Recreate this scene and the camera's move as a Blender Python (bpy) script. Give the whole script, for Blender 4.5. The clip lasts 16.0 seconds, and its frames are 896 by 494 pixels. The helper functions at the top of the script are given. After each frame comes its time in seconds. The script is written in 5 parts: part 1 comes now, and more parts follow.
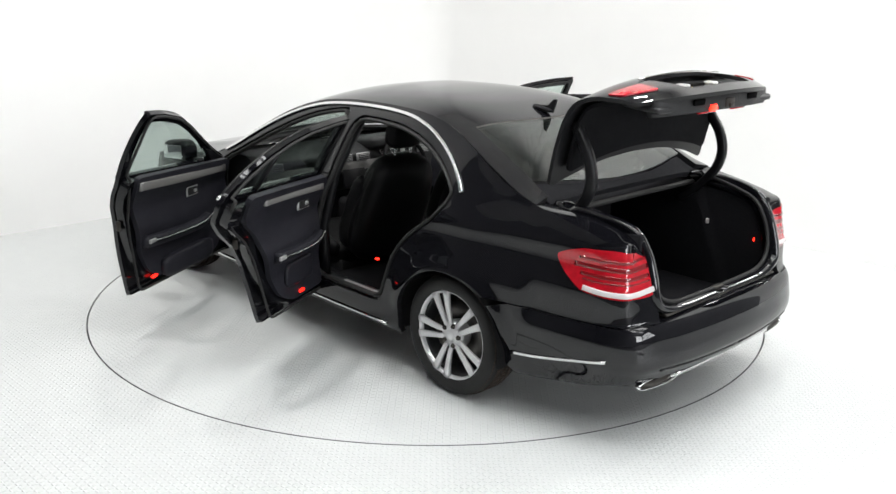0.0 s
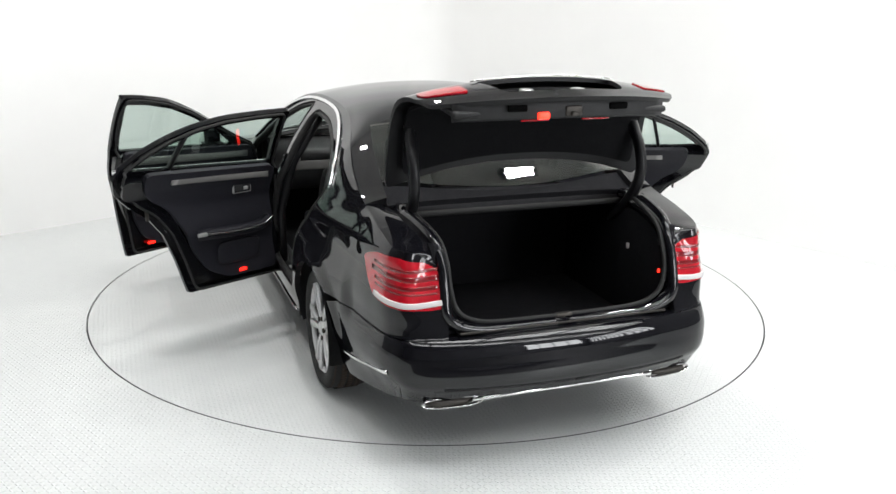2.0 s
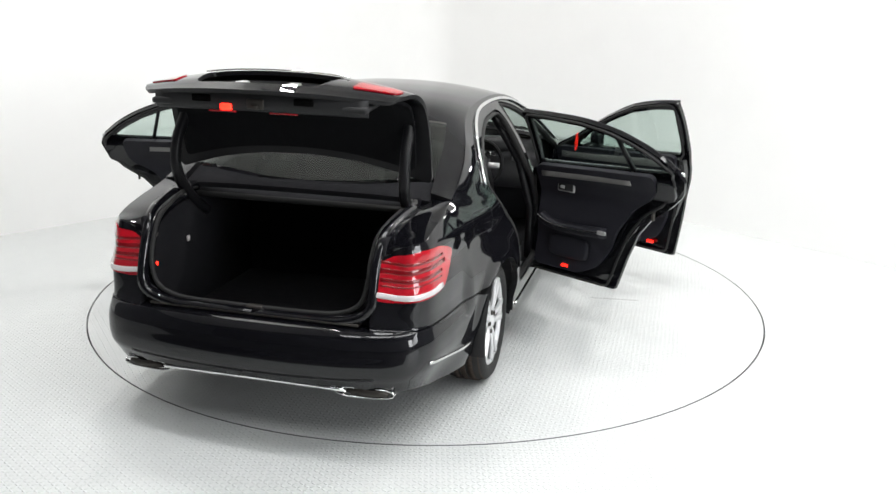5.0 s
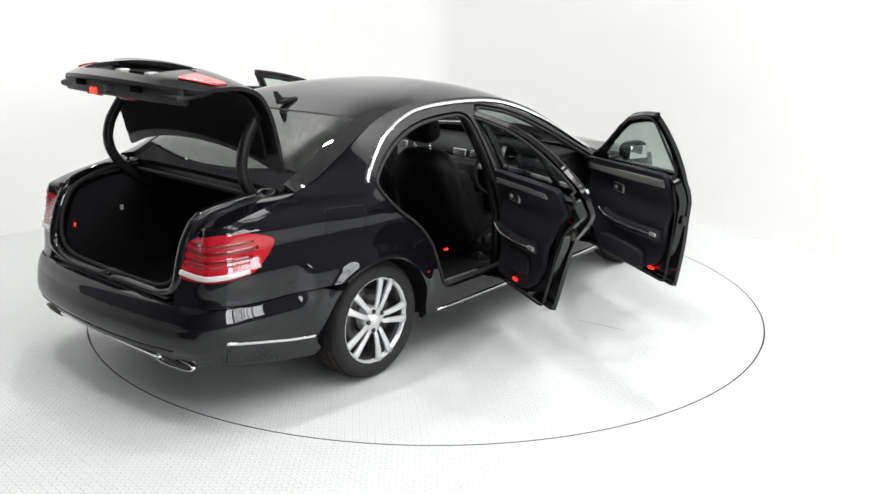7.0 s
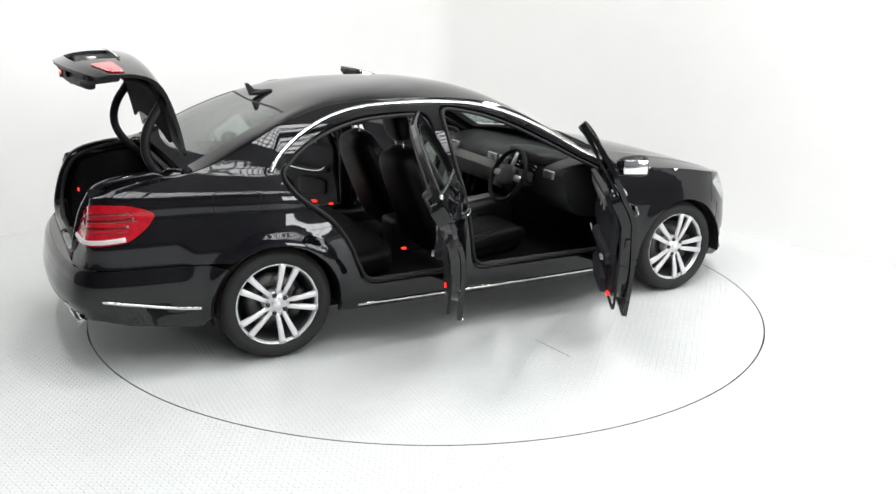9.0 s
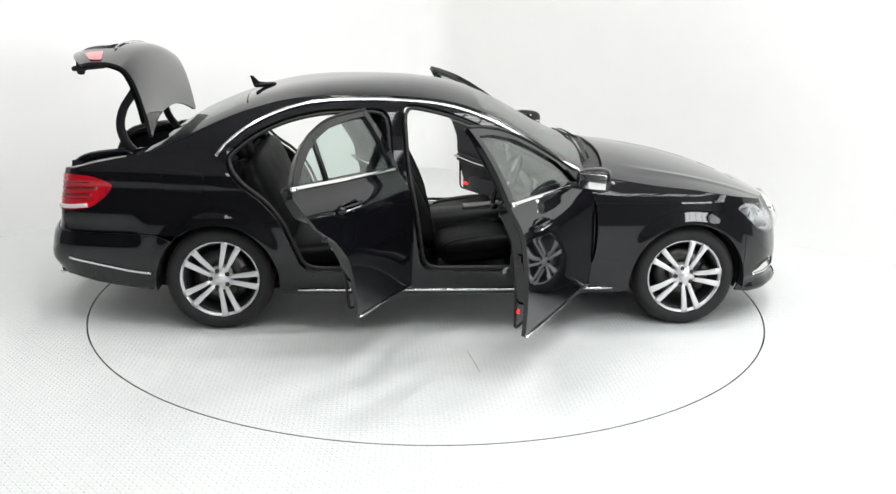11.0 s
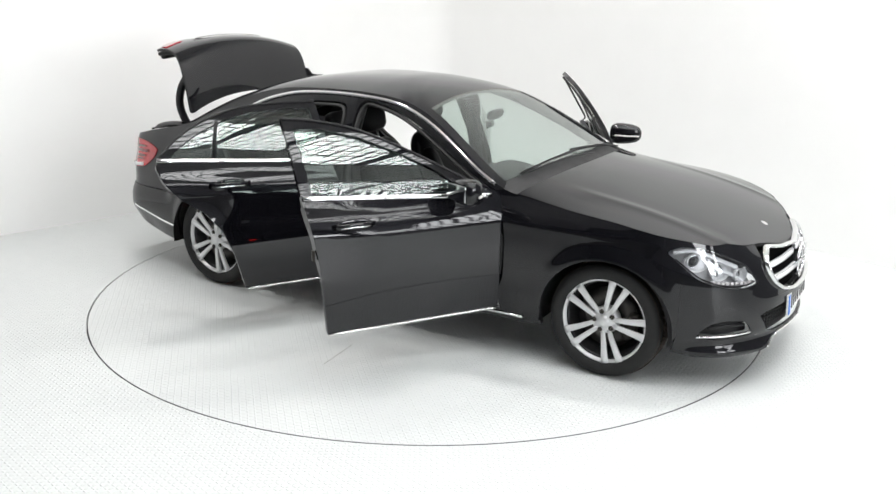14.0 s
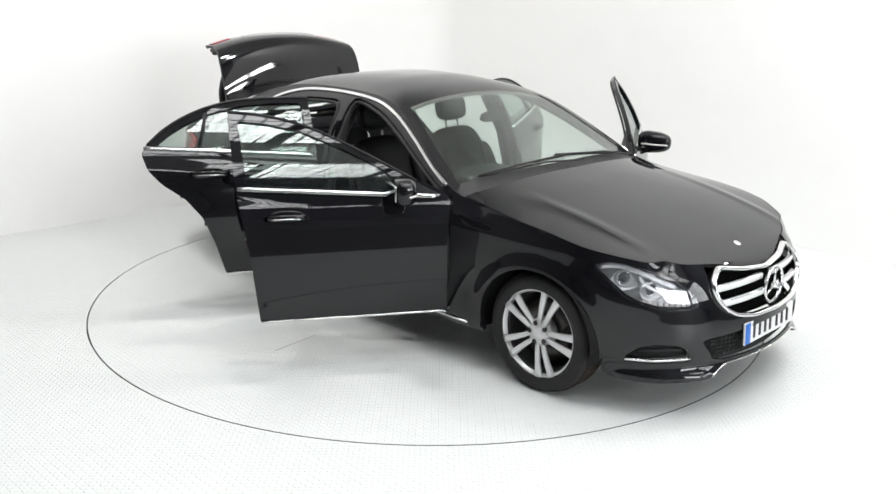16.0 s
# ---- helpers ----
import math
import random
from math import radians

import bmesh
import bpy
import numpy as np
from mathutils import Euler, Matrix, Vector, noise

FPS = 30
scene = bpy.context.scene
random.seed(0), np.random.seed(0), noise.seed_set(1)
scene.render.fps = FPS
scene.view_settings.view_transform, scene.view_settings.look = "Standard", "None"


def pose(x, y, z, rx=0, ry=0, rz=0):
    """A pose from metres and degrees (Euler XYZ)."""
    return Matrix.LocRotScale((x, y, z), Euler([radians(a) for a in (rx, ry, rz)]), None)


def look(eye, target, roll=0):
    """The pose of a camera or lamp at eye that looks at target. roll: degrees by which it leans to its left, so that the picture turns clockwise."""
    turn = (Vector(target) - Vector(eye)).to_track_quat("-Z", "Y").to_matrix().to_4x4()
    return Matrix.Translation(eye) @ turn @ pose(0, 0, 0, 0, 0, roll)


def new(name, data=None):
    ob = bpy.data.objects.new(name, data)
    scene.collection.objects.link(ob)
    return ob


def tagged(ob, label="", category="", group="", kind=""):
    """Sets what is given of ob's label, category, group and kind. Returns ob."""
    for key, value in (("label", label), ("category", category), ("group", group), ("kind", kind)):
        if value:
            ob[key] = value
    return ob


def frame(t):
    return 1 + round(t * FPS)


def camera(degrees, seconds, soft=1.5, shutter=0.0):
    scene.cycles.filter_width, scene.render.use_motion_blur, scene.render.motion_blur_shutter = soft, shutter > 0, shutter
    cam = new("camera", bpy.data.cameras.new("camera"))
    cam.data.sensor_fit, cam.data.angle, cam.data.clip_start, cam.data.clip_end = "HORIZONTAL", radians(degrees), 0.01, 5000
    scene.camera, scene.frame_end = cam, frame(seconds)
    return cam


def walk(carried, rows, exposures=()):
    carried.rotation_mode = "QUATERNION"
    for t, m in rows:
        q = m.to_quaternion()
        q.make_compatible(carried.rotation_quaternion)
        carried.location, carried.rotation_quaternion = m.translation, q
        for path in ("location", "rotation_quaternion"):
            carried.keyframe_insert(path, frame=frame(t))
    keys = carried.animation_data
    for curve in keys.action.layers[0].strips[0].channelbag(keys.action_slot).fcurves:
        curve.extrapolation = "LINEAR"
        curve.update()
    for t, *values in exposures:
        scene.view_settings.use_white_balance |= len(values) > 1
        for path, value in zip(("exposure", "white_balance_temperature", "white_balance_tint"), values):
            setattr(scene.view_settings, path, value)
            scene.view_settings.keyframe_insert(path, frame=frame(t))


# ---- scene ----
from mathutils.geometry import delaunay_2d_cdt

# the camera stands on the floor outside the turntable
cam = camera(53.6, 16.0)
CAM_POSE = pose(0, -5.925, 2.021, 90 - 16.12, 0, -1.249) @ pose(0, 0, 0, 0, 0, 1.069)
walk(cam, [(0.0, CAM_POSE), (16.0, CAM_POSE)], exposures=[(0.0, -0.50), (16.0, -0.50)])

# heading of the car on the turntable, degrees, at each second named
HEADING = [(0, 132.76), (.5, 126.94), (1, 121.06), (1.5, 115.35), (2, 109.4), (2.5, 103.59), (3, 97.69), (3.5, 91.94),
           (4, 85.96), (4.5, 80.0), (5, 74.0), (5.5, 68.0), (6, 62.0), (6.5, 55.98), (7, 50.02), (7.5, 44.17), (8, 38.31),
           (8.5, 32.47), (9, 26.51), (9.5, 20.7), (10, 14.9), (10.5, 9.1), (11, 3.3), (11.5, -2.5), (12, -8.21),
           (12.5, -13.93), (13, -19.82), (13.5, -25.79), (14, -31.82), (14.5, -37.67), (15, -42.33), (15.5, -44.96), (16, -45.9)]
CAR_SHIFT = (0.129, 0.162, 0.0)

# ---- world and light ----
world = bpy.data.worlds.new("world")
scene.world = world
world.use_nodes = True
world.node_tree.nodes["Background"].inputs[0].default_value = (0.9, 0.95, 1.0, 1)
world.node_tree.nodes["Background"].inputs[1].default_value = 0.02


def area_lamp(name, at, target, sx, sy, watts, colour=(1, 1, 1)):
    data = bpy.data.lights.new(name, "AREA")
    data.shape, data.size, data.size_y, data.energy, data.color = "RECTANGLE", sx, sy, watts, colour
    ob = new(name, data)
    ob.matrix_world = look(at, target)
    return ob


# luminous rooflight bands (x, y, length, depth, watts) above the camera's side of the studio
CEILING = 6.2
ROOFLIGHTS = [(2.75, -3.2, 7.3, 1.9, 660), (3.3, -6.6, 11.6, 1.6, 790)]
for lx, ly, sx, sy, watts in ROOFLIGHTS:
    area_lamp("rooflight_lamp", (lx, ly, CEILING - 0.12), (lx, ly + .001, 0), sx, sy, watts, (0.985, 1.0, 1.0))
# long windows in the warehouse walls behind the camera: wall run from, to, the window's stretch along it, and watts
SIDE_START = Vector((4.837, -0.686))
WINDOWS = [("wall_side_right", SIDE_START, Vector((13.0, -13.0)), 5.5, 14.2, 1500), ("wall_back", Vector((13.0, -13.0)), Vector((-13.0, -13.0)), 0.4, 4.8, 950)]
WINDOW_LOW, WINDOW_HIGH = 1.4, 5.0
for _, w0, w1, near, far, watts in WINDOWS:
    along = (w1 - w0).normalized()
    inward = Vector((along.y, -along.x))
    q = w0 + along * (near + far) / 2 - inward * .10
    area_lamp("window_lamp", (q.x, q.y, (WINDOW_LOW + WINDOW_HIGH) / 2), (q.x + inward.x, q.y + inward.y, (WINDOW_LOW + WINDOW_HIGH) / 2), far - near, WINDOW_HIGH - WINDOW_LOW, watts, (0.96, 0.98, 1.0))
SPOTS = [(-2.3, -1.9), (-0.9, -0.6), (2.2, 0.1), (3.4, -0.2), (-1.6, 1.6)]
for lx, ly in SPOTS:
    area_lamp("spot_lamp", (lx, ly, CEILING - 0.36), (lx, ly + .001, 0), 0.32, 0.20, 114, (1.0, 0.985, 0.97))

# small floodlights on brackets at the outer end of the right wall
CORNER = (-0.03, 4.62)
LEFT_DIR, RIGHT_DIR = Vector((-0.722, -0.692)).normalized(), Vector((0.676, -0.737)).normalized()
WALL_SPOTS = [(5.75, 2.62), (6.25, 2.70), (6.15, 2.25)]


def wall_spot_at(run, z, off=.30):
    q = Vector(CORNER) + RIGHT_DIR * run + Vector((-.737, -.676)).normalized() * off
    return Vector((q.x, q.y, z))


for run, z in WALL_SPOTS:
    area_lamp("wall_spot_lamp", wall_spot_at(run, z), (0, -1.2, .6), 0.30, 0.17, 13, (1.0, 0.985, 0.97))


# ---- materials ----
def material(name, base, rough=0.5, metal=0.0, coat=0.0, spec=0.5, noise_scale=0, noise_amount=0.0, bump=0.0, bump_scale=200, emit=None, power=0.0, trans=0.0, ior=1.45, alpha=1.0):
    m = bpy.data.materials.new(name)
    m.use_nodes = True
    nt = m.node_tree
    b = nt.nodes["Principled BSDF"]
    b.inputs["Base Color"].default_value = (*base, 1)
    b.inputs["Roughness"].default_value = rough
    b.inputs["Metallic"].default_value = metal
    b.inputs["Coat Weight"].default_value = coat
    b.inputs["Coat Roughness"].default_value = 0.03
    b.inputs["Specular IOR Level"].default_value = spec
    b.inputs["Transmission Weight"].default_value = trans
    b.inputs["IOR"].default_value = ior
    b.inputs["Alpha"].default_value = alpha
    if emit:
        b.inputs["Emission Color"].default_value = (*emit, 1)
        b.inputs["Emission Strength"].default_value = power
    coords = nt.nodes.new("ShaderNodeTexCoord")
    if noise_amount:
        n = nt.nodes.new("ShaderNodeTexNoise")
        n.inputs["Scale"].default_value, n.inputs["Detail"].default_value = noise_scale, 6
        nt.links.new(coords.outputs["Object"], n.inputs["Vector"])
        mix = nt.nodes.new("ShaderNodeMix")
        mix.data_type = "RGBA"
        mix.inputs["A"].default_value = (*[c * (1 - noise_amount) for c in base], 1)
        mix.inputs["B"].default_value = (*[min(1, c * (1 + noise_amount)) for c in base], 1)
        nt.links.new(n.outputs["Fac"], mix.inputs["Factor"])
        nt.links.new(mix.outputs["Result"], b.inputs["Base Color"])
        ramp = nt.nodes.new("ShaderNodeMapRange")
        ramp.inputs["To Min"].default_value, ramp.inputs["To Max"].default_value = rough * 0.8, min(1, rough * 1.2)
        n2 = nt.nodes.new("ShaderNodeTexNoise")
        n2.inputs["Scale"].default_value, n2.inputs["Detail"].default_value = noise_scale * 0.15, 3
        nt.links.new(coords.outputs["Object"], n2.inputs["Vector"])
        nt.links.new(n2.outputs["Fac"], ramp.inputs["Value"])
        nt.links.new(ramp.outputs["Result"], b.inputs["Roughness"])
    if bump:
        n = nt.nodes.new("ShaderNodeTexNoise")
        n.inputs["Scale"].default_value, n.inputs["Detail"].default_value = bump_scale, 4
        nt.links.new(coords.outputs["Object"], n.inputs["Vector"])
        bn = nt.nodes.new("ShaderNodeBump")
        bn.inputs["Strength"].default_value, bn.inputs["Distance"].default_value = bump, 0.002
        nt.links.new(n.outputs["Fac"], bn.inputs["Height"])
        nt.links.new(bn.outputs["Normal"], b.inputs["Normal"])
    return m


def glass_material(name, tint, clear):
    """Thin sheet glass: mostly clear, with a mirror share by Fresnel."""
    m = bpy.data.materials.new(name)
    m.use_nodes = True
    nt = m.node_tree
    nt.nodes.clear()
    out = nt.nodes.new("ShaderNodeOutputMaterial")
    tr = nt.nodes.new("ShaderNodeBsdfTransparent")
    tr.inputs[0].default_value = (*[c * clear for c in tint], 1)
    gl = nt.nodes.new("ShaderNodeBsdfGlossy")
    gl.inputs["Roughness"].default_value = 0.01
    lw = nt.nodes.new("ShaderNodeLayerWeight")
    lw.inputs["Blend"].default_value = 0.5
    pw = nt.nodes.new("ShaderNodeMath")
    pw.operation = "POWER"
    pw.inputs[1].default_value = 4.0
    nt.links.new(lw.outputs["Facing"], pw.inputs[0])
    fr = nt.nodes.new("ShaderNodeMapRange")
    fr.inputs["To Min"].default_value, fr.inputs["To Max"].default_value = 0.08, 0.9
    nt.links.new(pw.outputs[0], fr.inputs["Value"])
    mix = nt.nodes.new("ShaderNodeMixShader")
    nt.links.new(fr.outputs[0], mix.inputs[0])
    nt.links.new(tr.outputs[0], mix.inputs[1])
    nt.links.new(gl.outputs[0], mix.inputs[2])
    nt.links.new(mix.outputs[0], out.inputs[0])
    return m


def treadplate_material(name, base, rough):
    """White painted tread plate: short raised bars, alternately turned."""
    m = material(name, base, rough, noise_scale=9, noise_amount=0.04, spec=0.3)
    nt = m.node_tree
    b = nt.nodes["Principled BSDF"]
    co = nt.nodes.new("ShaderNodeTexCoord")
    heights = []
    for turn, shift in ((45, 0.0), (-45, 0.5)):
        mp = nt.nodes.new("ShaderNodeMapping")
        mp.inputs["Scale"].default_value = (28, 28, 28)
        mp.inputs["Rotation"].default_value = (0, 0, radians(45))
        mp.inputs["Location"].default_value = (shift, shift, 0)
        nt.links.new(co.outputs["Object"], mp.inputs["Vector"])
        fr = nt.nodes.new("ShaderNodeVectorMath")
        fr.operation = "FRACTION"
        nt.links.new(mp.outputs[0], fr.inputs[0])
        sub = nt.nodes.new("ShaderNodeVectorMath")
        sub.operation = "SUBTRACT"
        sub.inputs[1].default_value = (0.5, 0.5, 0)
        nt.links.new(fr.outputs[0], sub.inputs[0])
        ell = nt.nodes.new("ShaderNodeVectorMath")
        ell.operation = "MULTIPLY"
        ell.inputs[1].default_value = (2.2, 7, 0) if turn > 0 else (7, 2.2, 0)
        nt.links.new(sub.outputs[0], ell.inputs[0])
        ln = nt.nodes.new("ShaderNodeVectorMath")
        ln.operation = "LENGTH"
        nt.links.new(ell.outputs[0], ln.inputs[0])
        mr = nt.nodes.new("ShaderNodeMapRange")
        mr.interpolation_type = "SMOOTHSTEP"
        mr.inputs["From Min"].default_value, mr.inputs["From Max"].default_value = 1.0, 0.5
        nt.links.new(ln.outputs["Value"], mr.inputs["Value"])
        heights.append(mr)
    add = nt.nodes.new("ShaderNodeMath")
    add.operation = "MAXIMUM"
    nt.links.new(heights[0].outputs[0], add.inputs[0])
    nt.links.new(heights[1].outputs[0], add.inputs[1])
    bn = nt.nodes.new("ShaderNodeBump")
    bn.inputs["Strength"].default_value, bn.inputs["Distance"].default_value = 1.0, 0.003
    nt.links.new(add.outputs[0], bn.inputs["Height"])
    nt.links.new(bn.outputs["Normal"], b.inputs["Normal"])
    nt.links.new(bn.outputs["Normal"], b.inputs["Coat Normal"])
    return m


PAINT = material("black_paint", (0.0042, 0.0042, 0.0056), 0.035, spec=0.5, ior=1.52, noise_scale=300, noise_amount=0.3)
SATIN = material("satin_black", (0.008, 0.008, 0.009), 0.36, spec=0.3, bump=0.1, bump_scale=400)
PLASTIC = material("black_plastic", (0.012, 0.012, 0.013), 0.55, noise_scale=60, noise_amount=0.15, bump=0.25, bump_scale=700)
CARPET = material("black_carpet", (0.015, 0.015, 0.017), 0.95, spec=0.1, noise_scale=150, noise_amount=0.4, bump=0.6, bump_scale=900)
LEATHER = material("black_leather", (0.0045, 0.0045, 0.005), 0.5, spec=0.18, noise_scale=40, noise_amount=0.2, bump=0.35, bump_scale=320)
TRIM = material("door_trim", (0.012, 0.012, 0.017), 0.55, spec=0.35, noise_scale=50, noise_amount=0.2, bump=0.3, bump_scale=500)
RUBBER = material("rubber", (0.012, 0.012, 0.012), 0.7, noise_scale=30, noise_amount=0.25, bump=0.3, bump_scale=300)
TREAD = material("tyre_tread", (0.040, 0.028, 0.021), 0.85, noise_scale=25, noise_amount=0.3, bump=0.4, bump_scale=200)
CHROME = material("chrome", (0.80, 0.80, 0.80), 0.10, metal=1.0, noise_scale=30, noise_amount=0.03)
ALU = material("brushed_aluminium", (0.45, 0.45, 0.45), 0.34, metal=0.6, noise_scale=200, noise_amount=0.1)
INLAY = material("dark_inlay", (0.20, 0.195, 0.19), 0.42, metal=0.5, noise_scale=200, noise_amount=0.15)
ALLOY = material("alloy_silver", (0.70, 0.70, 0.71), 0.30, metal=0.4, coat=0.5, noise_scale=60, noise_amount=0.06)
DARK_METAL = material("dark_metal", (0.06, 0.055, 0.05), 0.5, metal=0.8, noise_scale=40, noise_amount=0.3)
DISC_METAL = material("brake_disc", (0.11, 0.105, 0.10), 0.4, metal=1.0, noise_scale=80, noise_amount=0.2)
RED_LENS = material("red_lens", (0.44, 0.005, 0.014), 0.06, coat=1.0, noise_scale=28, noise_amount=0.5)
RED_DARK = material("dark_red_lens", (0.17, 0.002, 0.005), 0.12, coat=1.0, noise_scale=60, noise_amount=0.3)
CLEAR_LENS = material("clear_lens", (0.62, 0.58, 0.58), 0.12, coat=1.0, noise_scale=200, noise_amount=0.08)
RED_GLOW = material("red_lamp", (0.5, 0.01, 0.005), 0.3, emit=(1.0, 0.012, 0.006), power=6.0)
WARM_GLOW = material("boot_lamp_glow", (0.6, 0.05, 0.02), 0.3, emit=(1.0, 0.02, 0.01), power=6.0)
BARREL = material("wheel_barrel", (0.05, 0.05, 0.052), 0.5, metal=0.5, noise_scale=40, noise_amount=0.25)
FLOOR_MAT = material("cabin_carpet", (0.010, 0.010, 0.011), 0.95, spec=0.1, noise_scale=150, noise_amount=0.4, bump=0.6, bump_scale=900)
LAMP_DARK = material("lamp_housing", (0.62, 0.62, 0.63), 0.3, metal=0.35, coat=0.4, noise_scale=50, noise_amount=0.15)
LAMP_LENS = material("projector_lens", (0.03, 0.03, 0.035), 0.04, coat=1.0, noise_scale=50, noise_amount=0.1)
# near-black that stands in for the shade inside openings
HOLE_SHADE = material("hole_shade_black", (0.002, 0.002, 0.002), 0.9, spec=0.05, noise_scale=40, noise_amount=0.2)
LID_CARPET = material("lid_carpet", (0.008, 0.008, 0.009), 0.95, spec=0.1, noise_scale=150, noise_amount=0.4, bump=0.6, bump_scale=900)
GLASS = glass_material("glass", (0.86, 0.93, 0.90), 0.93)
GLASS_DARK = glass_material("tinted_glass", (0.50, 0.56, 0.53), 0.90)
LAMP_GLASS = glass_material("lamp_glass", (0.97, 0.98, 0.99), 0.98)
SILVER = material("lamp_silver", (0.88, 0.88, 0.88), 0.18, metal=0.85, coat=0.3, noise_scale=50, noise_amount=0.08)
LAMP_WHITE = material("lamp_reflector", (0.82, 0.82, 0.83), 0.22, metal=0.25, coat=0.6, noise_scale=50, noise_amount=0.06)
MIRROR = material("mirror_glass", (0.9, 0.9, 0.9), 0.02, metal=1.0)
PLATE_WHITE = material("plate_white", (0.8, 0.8, 0.8), 0.4, noise_scale=40, noise_amount=0.03)
PLATE_YELLOW = material("plate_yellow", (0.75, 0.50, 0.05), 0.4, noise_scale=40, noise_amount=0.03)
PLATE_BLUE = material("plate_blue", (0.01, 0.14, 0.55), 0.4, noise_scale=40, noise_amount=0.03)
INK = material("plate_ink", (0.02, 0.02, 0.02), 0.5)
LINING = material("roof_lining", (0.30, 0.29, 0.27), 0.9, noise_scale=80, noise_amount=0.06, bump=0.2, bump_scale=600)
WALL = material("white_wall", (0.87, 0.87, 0.86), 0.75, noise_scale=3, noise_amount=0.02, bump=0.05, bump_scale=60)
FLOOR = treadplate_material("white_treadplate", (0.575, 0.592, 0.587), 0.34)
SCUFF = material("scuff_grey", (0.33, 0.33, 0.32), 0.5, noise_scale=60, noise_amount=0.3)
GAP = material("gap_dark", (0.03, 0.03, 0.028), 0.8, noise_scale=20, noise_amount=0.2)
CONCRETE = material("dark_concrete", (0.07, 0.07, 0.07), 0.7, noise_scale=4, noise_amount=0.25, bump=0.2, bump_scale=80)
CEIL = material("studio_ceiling", (0.72, 0.71, 0.69), 0.8, noise_scale=2, noise_amount=0.2)
DARK_WALL = material("warehouse_wall", (0.17, 0.17, 0.18), 0.8, noise_scale=2, noise_amount=0.2)
STEEL = material("grey_steel", (0.10, 0.10, 0.11), 0.5, metal=0.3, noise_scale=20, noise_amount=0.2)


# ---- mesh helpers ----
def curve(pts):
    """A smooth function through (x, y) knots."""
    pts = sorted(pts)
    xs, ys = np.array([p[0] for p in pts], float), np.array([p[1] for p in pts], float)
    d = np.diff(ys) / np.diff(xs)
    m = np.concatenate([[d[0]], (d[1:] + d[:-1]) / 2, [d[-1]]])
    flat = np.concatenate([[False], d[1:] * d[:-1] <= 0, [False]])
    m[flat] = 0

    def f(x):
        x = min(max(x, xs[0]), xs[-1])
        i = int(min(max(np.searchsorted(xs, x) - 1, 0), len(xs) - 2))
        h = xs[i + 1] - xs[i]
        t = (x - xs[i]) / h
        return ((1 + 2 * t) * (1 - t) ** 2 * ys[i] + t * (1 - t) ** 2 * h * m[i]
                + t * t * (3 - 2 * t) * ys[i + 1] + t * t * (t - 1) * h * m[i + 1])
    return f


def smooth_line(pts, n=8):
    """Catmull-Rom points through 2D or 3D points."""
    P = [Vector(p) for p in pts]
    P = [P[0] * 2 - P[1]] + P + [P[-1] * 2 - P[-2]]
    out = []
    for i in range(1, len(P) - 2):
        a, b, c, d = P[i - 1:i + 3]
        for k in range(n):
            t = k / n
            out.append(0.5 * (2 * b + (c - a) * t + (2 * a - 5 * b + 4 * c - d) * t * t + (3 * b - a - 3 * c + d) * t ** 3))
    out.append(P[-2])
    return out


def dense(poly, step):
    out = []
    for i, p in enumerate(poly):
        q = poly[(i + 1) % len(poly)]
        n = max(1, int(math.hypot(q[0] - p[0], q[1] - p[1]) / step + 0.5))
        out += [(p[0] + (q[0] - p[0]) * k / n, p[1] + (q[1] - p[1]) * k / n) for k in range(n)]
    return out


def rounded(poly, r=0.03, n=4):
    """Rounds the corners of a polygon."""
    out = []
    k = len(poly)
    for i in range(k):
        p, a, b = Vector(poly[i][:2]), Vector(poly[i - 1][:2]), Vector(poly[(i + 1) % k][:2])
        da, db = min(r, (a - p).length * .45), min(r, (b - p).length * .45)
        s, e = p + (a - p).normalized() * da, p + (b - p).normalized() * db
        for j in range(n + 1):
            t = j / n
            q = s * (1 - t) ** 2 + p * 2 * t * (1 - t) + e * t * t
            out.append((q.x, q.y))
    return out


def inside(poly, pts):
    x, y = pts[:, 0], pts[:, 1]
    c = np.zeros(len(pts), bool)
    a = np.array(poly)
    b = np.roll(a, -1, 0)
    for (x0, y0), (x1, y1) in zip(a, b):
        m = (y0 > y) != (y1 > y)
        if y1 != y0:
            c ^= m & (x < (x1 - x0) * (y - y0) / (y1 - y0) + x0)
    return c


